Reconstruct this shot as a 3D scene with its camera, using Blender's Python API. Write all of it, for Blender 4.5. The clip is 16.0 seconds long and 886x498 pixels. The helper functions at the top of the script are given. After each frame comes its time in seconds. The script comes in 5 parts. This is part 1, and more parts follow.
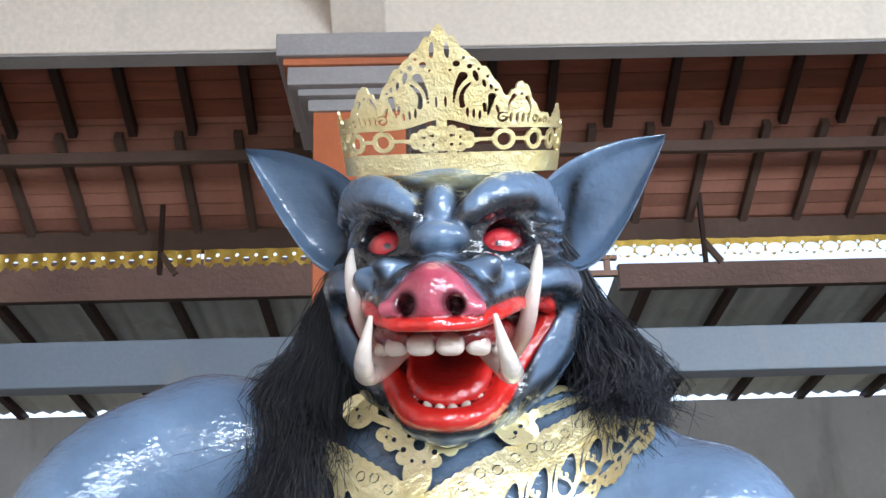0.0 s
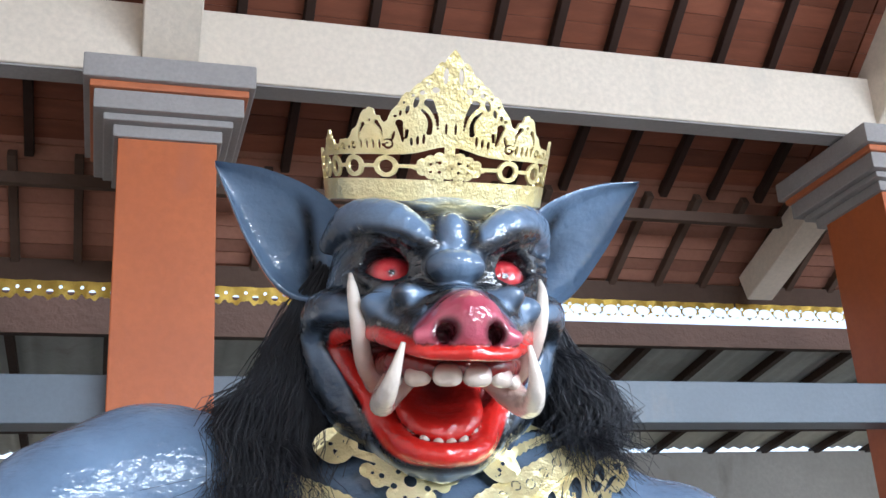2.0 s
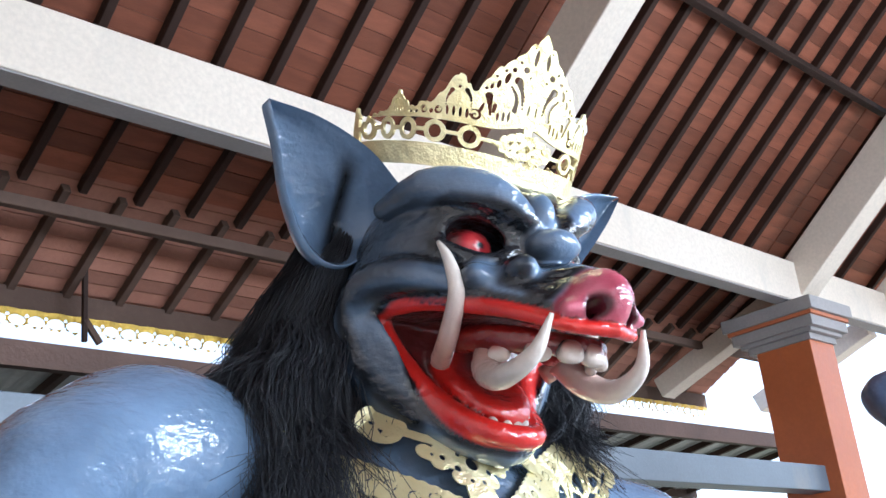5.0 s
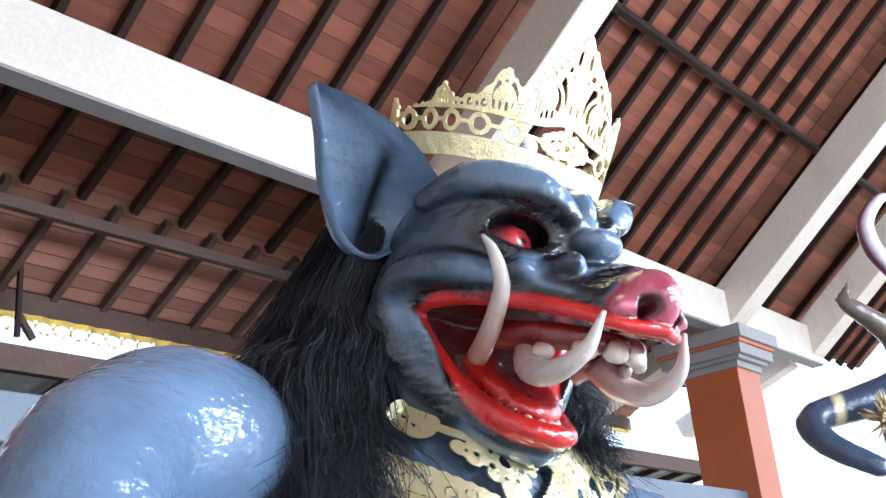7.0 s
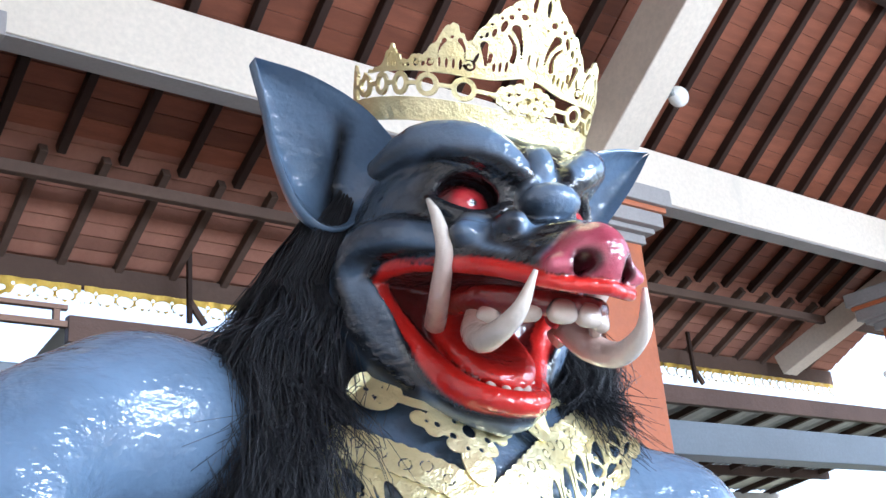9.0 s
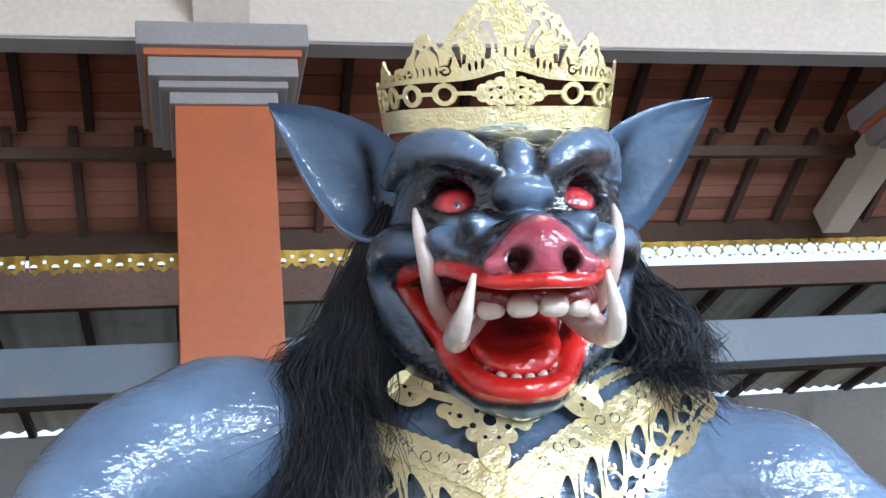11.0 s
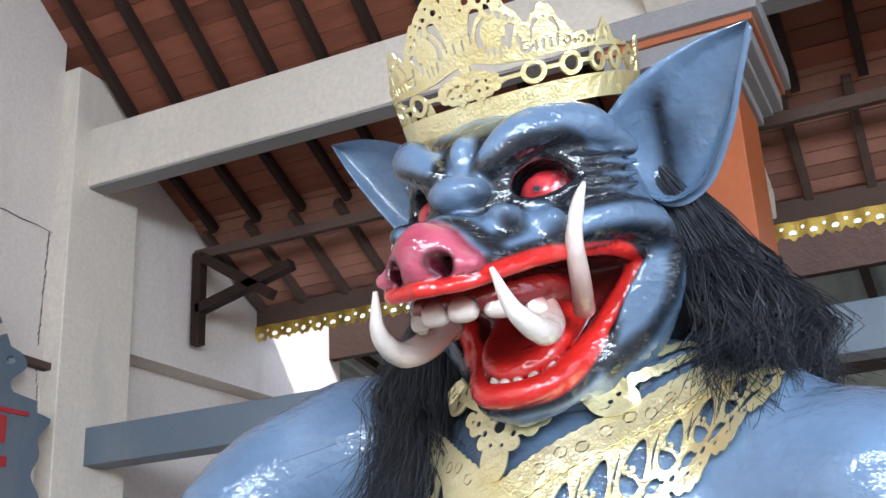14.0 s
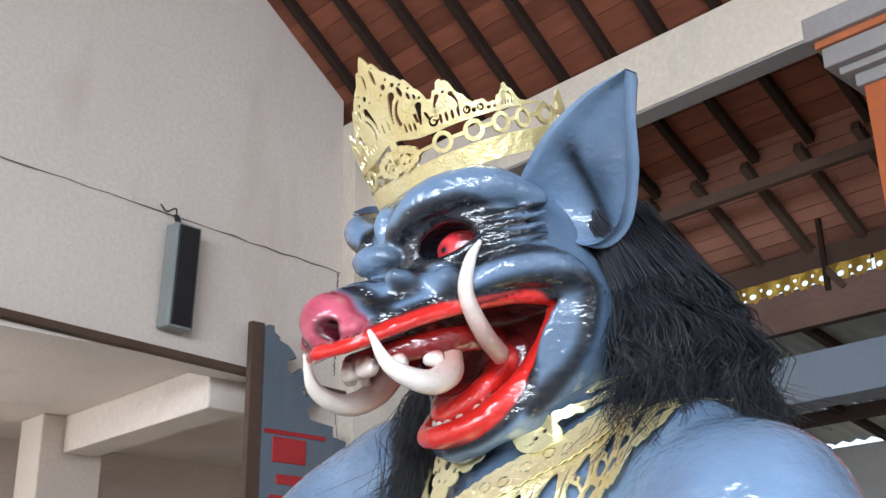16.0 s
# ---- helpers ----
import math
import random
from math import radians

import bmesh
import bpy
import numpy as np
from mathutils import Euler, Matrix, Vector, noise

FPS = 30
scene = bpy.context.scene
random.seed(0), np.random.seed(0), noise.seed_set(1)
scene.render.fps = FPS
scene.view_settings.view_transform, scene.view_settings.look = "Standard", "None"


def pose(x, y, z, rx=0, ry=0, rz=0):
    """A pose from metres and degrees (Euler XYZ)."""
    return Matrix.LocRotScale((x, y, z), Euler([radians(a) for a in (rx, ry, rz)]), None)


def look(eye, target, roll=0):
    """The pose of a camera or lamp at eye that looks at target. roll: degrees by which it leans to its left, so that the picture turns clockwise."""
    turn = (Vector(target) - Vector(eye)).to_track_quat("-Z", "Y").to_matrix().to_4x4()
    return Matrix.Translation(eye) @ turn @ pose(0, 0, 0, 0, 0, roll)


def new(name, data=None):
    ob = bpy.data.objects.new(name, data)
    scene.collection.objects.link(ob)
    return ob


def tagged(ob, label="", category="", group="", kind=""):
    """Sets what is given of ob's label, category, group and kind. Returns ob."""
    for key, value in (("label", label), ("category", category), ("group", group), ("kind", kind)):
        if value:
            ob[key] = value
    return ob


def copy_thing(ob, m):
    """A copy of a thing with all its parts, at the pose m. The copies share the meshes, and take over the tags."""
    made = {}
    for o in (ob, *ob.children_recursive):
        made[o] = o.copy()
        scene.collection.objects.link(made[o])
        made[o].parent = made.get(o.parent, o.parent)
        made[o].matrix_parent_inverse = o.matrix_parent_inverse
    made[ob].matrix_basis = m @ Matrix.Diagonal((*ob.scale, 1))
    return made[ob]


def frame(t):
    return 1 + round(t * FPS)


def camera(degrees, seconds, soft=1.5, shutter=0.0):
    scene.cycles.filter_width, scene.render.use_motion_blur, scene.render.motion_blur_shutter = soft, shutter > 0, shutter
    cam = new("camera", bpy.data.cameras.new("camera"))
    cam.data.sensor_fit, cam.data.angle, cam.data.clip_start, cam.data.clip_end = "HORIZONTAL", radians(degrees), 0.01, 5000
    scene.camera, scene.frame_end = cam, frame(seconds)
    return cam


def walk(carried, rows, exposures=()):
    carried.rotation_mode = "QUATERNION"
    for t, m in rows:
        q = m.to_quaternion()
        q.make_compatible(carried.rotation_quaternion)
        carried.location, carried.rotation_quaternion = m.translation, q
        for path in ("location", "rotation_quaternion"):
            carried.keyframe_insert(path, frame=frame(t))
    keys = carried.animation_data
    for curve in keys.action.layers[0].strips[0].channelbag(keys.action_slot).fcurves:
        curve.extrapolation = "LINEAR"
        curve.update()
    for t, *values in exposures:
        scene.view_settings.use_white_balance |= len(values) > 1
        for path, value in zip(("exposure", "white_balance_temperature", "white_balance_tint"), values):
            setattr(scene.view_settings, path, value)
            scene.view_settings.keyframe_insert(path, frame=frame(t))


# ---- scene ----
cam = camera(43.9, 16.0)
PATH = [
    (0, (-0.209, 0.414, 1.658), (-0.155, 2.315, 2.277), -1.8),
    (0.5, (-0.258, 0.461, 1.661), (-0.114, 2.361, 2.268), -2.5),
    (1, (-0.354, 0.536, 1.652), (-0.121, 2.415, 2.297), -2.9),
    (1.5, (-0.495, 0.551, 1.652), (-0.083, 2.387, 2.328), -3.5),
    (2, (-0.661, 0.536, 1.655), (-0.092, 2.326, 2.344), -3.6),
    (2.5, (-0.78, 0.641, 1.635), (-0.087, 2.382, 2.335), -3.6),
    (3, (-0.874, 0.767, 1.639), (-0.063, 2.449, 2.356), -4.2),
    (3.5, (-1.027, 0.869, 1.636), (-0.068, 2.467, 2.363), -4.3),
    (4, (-1.176, 0.928, 1.638), (-0.049, 2.417, 2.355), -5.6),
    (6.5, (-1.549, 1.245, 1.624), (-0.081, 2.395, 2.347), -5.6),
    (7, (-1.51, 1.24, 1.625), (-0.055, 2.407, 2.347), -5.4),
    (7.5, (-1.41, 1.217, 1.62), (0.011, 2.421, 2.349), -5.4),
    (8, (-1.309, 1.192, 1.614), (0.046, 2.463, 2.355), -5.7),
    (8.5, (-1.26, 1.122, 1.604), (0.022, 2.475, 2.33), -5.1),
    (11, (-0.646, 0.618, 1.639), (-0.189, 2.461, 2.268), -5.8),
    (11.5, (-0.424, 0.616, 1.635), (-0.219, 2.506, 2.255), -4.0),
    (12, (-0.269, 0.624, 1.608), (-0.282, 2.52, 2.243), -4.7),
    (12.5, (-0.114, 0.681, 1.54), (-0.435, 2.532, 2.225), -1.0),
    (13, (0.101, 0.681, 1.601), (-0.412, 2.518, 2.205), -2.5),
    (13.5, (0.25, 0.692, 1.602), (-0.388, 2.489, 2.205), -3.1),
    (14, (0.405, 0.736, 1.611), (-0.391, 2.439, 2.293), -3.0),
    (14.5, (0.575, 0.751, 1.613), (-0.381, 2.351, 2.337), -2.9),
    (15, (0.741, 0.77, 1.612), (-0.343, 2.287, 2.338), -2.6),
    (15.5, (0.909, 0.872, 1.607), (-0.309, 2.289, 2.32), -2.4),
    (16, (1.059, 0.965, 1.603), (-0.276, 2.273, 2.316), -1.2),
]
EXPOSURES = [(t, stops, kelvin, 10) for t, stops, kelvin in ((0.0, 1.58, 5720), (3.5, 1.60, 5600), (6.5, 2.02, 5350), (8.0, 2.00, 5350), (11.0, 1.53, 5480), (12.5, 1.58, 5400), (13.5, 1.60, 5450), (14.5, 1.57, 5720), (16.0, 1.54, 5820))]
walk(cam, [(t, look(eye, target, roll)) for t, eye, target, roll in PATH], EXPOSURES)

# ---- light ----
world = bpy.data.worlds.new("sky")
scene.world = world
world.use_nodes = True
wn = world.node_tree
sky = wn.nodes.new("ShaderNodeTexSky")
sky.sky_type = "NISHITA"
sky.sun_disc = False
sky.sun_elevation, sky.sun_rotation = radians(48), radians(150)
sky.dust_density = 3.0
haze = wn.nodes.new("ShaderNodeHueSaturation")
haze.inputs["Saturation"].default_value = 0.62
wn.links.new(sky.outputs["Color"], haze.inputs["Color"])
wn.links.new(haze.outputs["Color"], wn.nodes["Background"].inputs["Color"])
wn.nodes["Background"].inputs["Strength"].default_value = 0.15
sun = new("sun", bpy.data.lights.new("sun", "SUN"))
sun.data.energy, sun.data.angle, sun.data.color = 3.0, radians(0.6), (1.0, 0.95, 0.87)
sun.matrix_world = look((4.0, -7.0, 9.0), (0.0, 0.0, 0.0))
# area lamp added in the unseen open front, standing in for sky light
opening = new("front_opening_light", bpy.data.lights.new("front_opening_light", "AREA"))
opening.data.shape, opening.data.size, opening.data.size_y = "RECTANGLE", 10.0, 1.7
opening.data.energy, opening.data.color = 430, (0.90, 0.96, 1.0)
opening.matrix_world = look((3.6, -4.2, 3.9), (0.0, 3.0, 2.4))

# fill lamp added to brighten the side room; no window is known there
room_fill = new("room_window_light", bpy.data.lights.new("room_window_light", "AREA"))
room_fill.data.shape, room_fill.data.size, room_fill.data.size_y = "RECTANGLE", 3.2, 1.8
room_fill.data.energy, room_fill.data.color = 45, (1.0, 0.97, 0.92)
room_fill.matrix_world = look((-7.15, 0.8, 2.0), (-4.0, 2.4, 2.0))

# ---- materials ----
def nodes_of(name):
    m = bpy.data.materials.new(name)
    m.use_nodes = True
    t = m.node_tree
    return m, t, t.nodes["Principled BSDF"]


def add(t, kind, **values):
    n = t.nodes.new(kind)
    for k, v in values.items():
        n.inputs[k].default_value = v
    return n


def mixed(t, fac, a, b, blend="MIX"):
    n = t.nodes.new("ShaderNodeMix")
    n.data_type, n.blend_type = "RGBA", blend
    for s, v in ((n.inputs[0], fac), (n.inputs[6], a), (n.inputs[7], b)):
        if isinstance(v, bpy.types.NodeSocket):
            t.links.new(v, s)
        else:
            s.default_value = v if isinstance(v, float) else (*v, 1.0)
    return n.outputs[2]


def coords(t, scale=(1, 1, 1), kind="Object"):
    c = t.nodes.new("ShaderNodeTexCoord")
    m = t.nodes.new("ShaderNodeMapping")
    m.inputs["Scale"].default_value = scale
    t.links.new(c.outputs[kind], m.inputs["Vector"])
    return m.outputs["Vector"]


def noised(t, scale, vector, detail=5.0, lo=0.35, hi=0.65, rough=0.6):
    n = add(t, "ShaderNodeTexNoise", Scale=scale, Detail=detail, Roughness=rough)
    t.links.new(vector, n.inputs["Vector"])
    r = t.nodes.new("ShaderNodeMapRange")
    r.inputs["From Min"].default_value, r.inputs["From Max"].default_value = lo, hi
    t.links.new(n.outputs["Fac"], r.inputs["Value"])
    return r.outputs["Result"]


def bumped(t, bsdf, height, strength=0.3, distance=0.01):
    b = add(t, "ShaderNodeBump", Strength=strength, Distance=distance)
    t.links.new(height, b.inputs["Height"])
    t.links.new(b.outputs["Normal"], bsdf.inputs["Normal"])
    return b


def surface(name, base, other, big=1.2, fine=30.0, rough=0.7, bump=0.2, scale=(1, 1, 1), metallic=0.0, vary=0.0, stain=None, distance=0.006, gloss=0.5):
    """Two colours at a large and a fine scale, with relief; vary: a shift from piece to piece."""
    m, t, p = nodes_of(name)
    v = coords(t, scale)
    f1, f2 = noised(t, big, v), noised(t, fine, v, 6.0)
    c = mixed(t, f1, base, other)
    dark = tuple(x * 0.72 for x in base)
    half = t.nodes.new("ShaderNodeMath")
    half.operation = "MULTIPLY"
    half.inputs[1].default_value = 0.45
    t.links.new(f2, half.inputs[0])
    c = mixed(t, half.outputs[0], c, dark)
    if stain:
        s = noised(t, big * 2.3, coords(t, (scale[0] * 1.0, scale[1] * 1.0, scale[2] * 0.35)), 8.0, 0.56, 0.74)
        c = mixed(t, s, c, stain)
    if vary:
        o = t.nodes.new("ShaderNodeObjectInfo")
        h = add(t, "ShaderNodeHueSaturation")
        r = t.nodes.new("ShaderNodeMapRange")
        r.inputs["To Min"].default_value, r.inputs["To Max"].default_value = 1 - vary, 1 + vary
        t.links.new(o.outputs["Random"], r.inputs["Value"])
        t.links.new(r.outputs["Result"], h.inputs["Value"])
        t.links.new(c, h.inputs["Color"])
        c = h.outputs["Color"]
    t.links.new(c, p.inputs["Base Color"])
    p.inputs["Roughness"].default_value, p.inputs["Metallic"].default_value = rough, metallic
    p.inputs["Specular IOR Level"].default_value = gloss
    if bump:
        bumped(t, p, f2, bump, distance)
    return m


CREAM = surface("cream wall paint", (0.72, 0.63, 0.56), (0.66, 0.57, 0.50), 0.7, 40, 0.75, 0.15, stain=(0.55, 0.46, 0.39))
WHITE = surface("off-white concrete paint", (0.72, 0.625, 0.515), (0.66, 0.57, 0.465), 0.9, 35, 0.7, 0.15, stain=(0.52, 0.47, 0.40))
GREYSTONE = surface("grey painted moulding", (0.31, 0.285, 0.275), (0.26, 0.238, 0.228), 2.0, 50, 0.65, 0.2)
ORANGE = surface("orange column paint", (0.46, 0.118, 0.030), (0.39, 0.098, 0.028), 1.6, 30, 0.5, 0.12, stain=(0.36, 0.10, 0.04))
TRIMRED = surface("orange trim paint", (0.45, 0.13, 0.045), (0.38, 0.11, 0.045), 3.0, 40, 0.55, 0.1)
BLUEGREY = surface("blue-grey steel paint", (0.135, 0.165, 0.20), (0.11, 0.135, 0.165), 1.5, 45, 0.45, 0.1, stain=(0.17, 0.17, 0.17))
RAFTER = surface("dark brown rafter timber", (0.042, 0.024, 0.018), (0.028, 0.016, 0.012), 1.5, 25, 0.6, 0.3, (1, 1, 1), gloss=0.12)
# paler timber; on the lower rafters it carries the daylight at the eave
PALERAFTER = surface("grey-brown weathered timber", (0.110, 0.070, 0.052), (0.080, 0.050, 0.037), 1.5, 25, 0.7, 0.3, gloss=0.12)
BOARD = surface("red-brown stained board", (0.23, 0.078, 0.042), (0.165, 0.054, 0.030), 2.5, 40, 0.5, 0.25, (1, 6, 6), vary=0.30, gloss=0.2)
TILE = surface("terracotta roof tile underside", (0.36, 0.17, 0.115), (0.28, 0.125, 0.085), 2.0, 30, 0.8, 0.3, vary=0.25, gloss=0.15)
CONCRETE = surface("bare grey concrete wall", (0.33, 0.31, 0.29), (0.25, 0.235, 0.22), 0.8, 20, 0.85, 0.3, stain=(0.17, 0.155, 0.145))
EARTH = surface("dry earth and grass ground", (0.16, 0.15, 0.10), (0.10, 0.12, 0.06), 0.3, 6, 0.95, 0.5)
SHEET = surface("grey corrugated roof sheet", (0.34, 0.35, 0.34), (0.26, 0.27, 0.26), 1.0, 15, 0.7, 0.2, stain=(0.2, 0.19, 0.17))
BLACKPLASTIC = surface("black plastic", (0.012, 0.012, 0.014), (0.02, 0.02, 0.022), 4, 60, 0.45, 0.1)
GREYPLASTIC = surface("grey-green plastic", (0.27, 0.29, 0.28), (0.23, 0.25, 0.24), 3, 60, 0.45, 0.05)
MILKGLASS = surface("white lamp glass", (0.85, 0.84, 0.80), (0.80, 0.79, 0.75), 4, 60, 0.25, 0.0)
REDPAINT = surface("red paint", (0.42, 0.03, 0.03), (0.33, 0.02, 0.025), 4, 40, 0.5, 0.1)
GOLDFRINGE = surface("gold fringe foil", (0.62, 0.42, 0.08), (0.45, 0.27, 0.04), 8, 60, 0.35, 0.4, metallic=0.7)

# ---- building helpers ----
def part(name, bm, material, parent=None, label="", smooth=False):
    me = bpy.data.meshes.new(name)
    if smooth:
        for f in bm.faces:
            f.smooth = True
    bm.to_mesh(me)
    bm.free()
    me.materials.append(material)
    ob = new(name, me)
    if parent:
        ob.parent = parent
    if label:
        tagged(ob, label)
    return ob


def thing(name, label, category, group="", kind=""):
    return tagged(new(name), label, category, group, kind)


def slab(bm, x0, x1, y0, y1, z0, z1, bevel=0.0):
    """A box between two corners."""
    geo = bmesh.ops.create_cube(bm, size=1.0, matrix=Matrix.Translation(((x0 + x1) / 2, (y0 + y1) / 2, (z0 + z1) / 2)) @ Matrix.Diagonal((x1 - x0, y1 - y0, z1 - z0, 1)))
    if bevel:
        edges = {e for v in geo["verts"] for e in v.link_edges}
        bmesh.ops.bevel(bm, geom=list(edges), offset=bevel, segments=2, profile=0.5, affect="EDGES")
    return bm


def box(x0, x1, y0, y1, z0, z1, bevel=0.0):
    return slab(bmesh.new(), x0, x1, y0, y1, z0, z1, bevel)


def bar(bm, a, b, w, h, up=(0, 0, 1), bevel=0.0):
    """A rectangular bar from a to b, w wide and h deep, centred on its line."""
    a, b = Vector(a), Vector(b)
    d = (b - a).normalized()
    side = d.cross(Vector(up)).normalized()
    top = side.cross(d)
    m = Matrix((side, d, top)).transposed().to_4x4()
    m.translation = (a + b) / 2
    geo = bmesh.ops.create_cube(bm, size=1.0, matrix=m @ Matrix.Diagonal((w, (b - a).length, h, 1)))
    if bevel:
        edges = {e for v in geo["verts"] for e in v.link_edges}
        bmesh.ops.bevel(bm, geom=list(edges), offset=bevel, segments=1, profile=0.5, affect="EDGES")
    return bm


# ---- the pavilion ----
COLS = [-0.455, 3.665, 7.70]
ENDX = 9.55                         # last rafter, at the open east end
COLY, FRONTY = 5.48, -4.55          # column rows
WALLX = -4.15                       # gable wall
BEAM0, BEAM1 = 4.30, 4.68
RIDGEY, SLOPE = 0.46, 0.775
EAVEY = 7.12


def roof_up(y):
    """Underside of the upper roof boards."""
    return 5.10 + (5.26 - y) * SLOPE if y >= RIDGEY else 5.10 + (5.26 - (2 * RIDGEY - y)) * SLOPE


def roof_low(y):
    """Underside of the lower roof behind the beam."""
    return 4.86 - (y - 5.46) * 0.52


floor = tagged(part("floor", box(-4.4, 14.2, -7.0, 8.0, -0.25, -0.012), CONCRETE), "plain grey concrete floor of the pavilion", "floor", kind="structure")
ground = tagged(part("ground", box(-400, 400, -400, 400, -0.6, -0.26), EARTH), "dry earth and grass ground round the pavilion", "ground", kind="structure")


def column(x, y):
    c = thing("column", "orange painted square column with stepped grey moulded capital", "column", "pavilion columns", "structure")
    c.location = (x, y, 0)
    part("shaft", box(-0.222, 0.222, -0.222, 0.30, 0.0, 3.95, 0.006), ORANGE, c)
    for name, half, z0, z1, mat in (("moulding", 0.245, 3.94, 4.0, GREYSTONE), ("moulding", 0.29, 4.0, 4.035, GREYSTONE), ("moulding", 0.335, 4.035, 4.13, GREYSTONE),
                                    ("trim_band", 0.355, 4.13, 4.165, TRIMRED), ("capital_slab", 0.385, 4.165, 4.282, GREYSTONE)):
        part(name, box(-half, half, -half, half + 0.12, z0, z1, 0.006), mat, c)
    part("plinth", box(-0.3, 0.3, -0.3, 0.3, 0.0, 0.25, 0.01), GREYSTONE, c)
    return c


first = column(COLS[0], COLY)
for cx in COLS[1:]:
    copy_thing(first, pose(cx, COLY, 0))
for cx in (*COLS, 11.75):
    copy_thing(first, pose(cx, FRONTY, 0))

for n, by in (("beam_back", COLY), ("beam_front", FRONTY)):
    s = 1 if by > 0 else -1
    tagged(part(n, box(-4.04, ENDX + 0.14, by - 0.2 if s > 0 else by + 0.05, by - 0.05 if s > 0 else by + 0.2, BEAM0, BEAM1, 0.008), WHITE), "off-white painted concrete ring beam on the columns", "beam", kind="structure")
    # thin grey strip along the underside of each beam
    tagged(part("beam_soffit", box(-4.04, ENDX + 0.14, by - 0.19 if s > 0 else by + 0.06, by - 0.06 if s > 0 else by + 0.19, BEAM0 - 0.012, BEAM0 - 0.002), GREYSTONE), "grey underside of the concrete beam", "beam", kind="structure")

# rising concrete rafters, one over each column, and the stub struts under the lower roof
rise = math.atan(SLOPE)
for cx in (*COLS, ENDX):
    r = thing("main_rafter", "off-white concrete rafter rising from a column to the ridge", "rafter", "main rafters", "structure")
    for s in (1, -1):
        y0 = COLY - 0.1 if s > 0 else FRONTY + 0.1
        z0 = 4.50
        y1 = RIDGEY
        bm = bar(bmesh.new(), (cx, y0, z0), (cx, y1, z0 + abs(y0 - y1) * SLOPE), 0.27, 0.34, bevel=0.006)
        part("rafter_arm", bm, WHITE, r)
    st = thing("eave_strut", "off-white concrete strut under the lower roof", "strut", "eave struts", "structure")
    bm = bar(bmesh.new(), (cx, COLY + 0.1, 4.42), (cx, 6.95, 3.93), 0.20, 0.2, bevel=0.006)
    part("strut_arm", bm, WHITE, st)

# gable wall
def gable():
    bm = bmesh.new()
    prof = [(-6.6, 0), (2.75, 0), (2.75, 3.22), (4.90, 3.22), (4.90, 0), (5.15, 0), (5.15, roof_up(5.15) + 0.05), (RIDGEY, roof_up(RIDGEY) + 0.05), (2 * RIDGEY - 5.15, roof_up(5.15) + 0.05), (-6.6, 4.3)]
    a = [bm.verts.new((WALLX, y, z)) for y, z in prof]
    b = [bm.verts.new((WALLX - 0.22, y, z)) for y, z in prof]
    bm.faces.new(a)
    bm.faces.new(b[::-1])
    for i in range(len(prof)):
        j = (i + 1) % len(prof)
        bm.faces.new((a[j], a[i], b[i], b[j]))
    bmesh.ops.recalc_face_normals(bm, faces=bm.faces)
    bmesh.ops.triangulate(bm, faces=bm.faces)
    return bm


tagged(part("wall_west", gable(), CREAM), "cream painted gable wall with stains and cracks", "wall", kind="structure")
tagged(part("wall_pilaster", box(-4.45, -4.03, 5.152, 5.72, 0, 5.05, 0.008), WHITE), "off-white pilaster at the end of the beam", "pilaster", kind="structure")

# roof covering: boards between rafters
def sheet(name, prof, x0, x1, thick, mat, label):
    bm = bmesh.new()
    rows = []
    for y, z in prof:
        rows.append([bm.verts.new((x0, y, z)), bm.verts.new((x1, y, z)), bm.verts.new((x0, y, z + thick)), bm.verts.new((x1, y, z + thick))])
    for a, b in zip(rows, rows[1:]):
        bm.faces.new((a[0], a[1], b[1], b[0]))
        bm.faces.new((a[2], b[2], b[3], a[3]))
        bm.faces.new((a[0], b[0], b[2], a[2]))
        bm.faces.new((a[1], a[3], b[3], b[1]))
    for r in (rows[0], rows[-1]):
        bm.faces.new((r[0], r[2], r[3], r[1]))
    bmesh.ops.recalc_face_normals(bm, faces=bm.faces)
    return tagged(part(name, bm, mat), label, "roof", kind="structure")


upper = sheet("roof_upper", [(5.79, roof_up(5.79) + 0.06), (RIDGEY, roof_up(RIDGEY) + 0.06), (2 * RIDGEY - 5.79, roof_up(5.79) + 0.06)], -4.6, 12.2, 0.06, BOARD, "dark red-brown boarded roof underside")
lower = sheet("roof_lower", [(5.80, roof_low(5.80) + 0.055), (EAVEY + 0.05, roof_low(EAVEY + 0.05) + 0.055)], -4.6, 8.75, 0.05, TILE, "terracotta tiled lower roof seen from below")
low_f = sheet("roof_front", [(2 * RIDGEY - 5.80, roof_low(5.80) + 0.055), (2 * RIDGEY - EAVEY, roof_low(EAVEY) + 0.055)], -4.6, 14.3, 0.05, TILE, "terracotta tiled lower roof on the front side")

# ---- the statue: shapes blended in a field, then skinned into one mesh ----
HEAD = pose(-0.160, 2.10, 2.20, 0, 2.2, -7)      # statue head frame: x to its left hand, -y ahead, z up
BODY = pose(-0.170, 2.38, 1.95, 0, 0, -12)     # statue body frame, at the base of the neck


def field_grid(lo, hi, step):
    axes = [np.arange(a, b + step, step, dtype=np.float32) for a, b in zip(lo, hi)]
    return axes, np.meshgrid(*axes, indexing="ij")


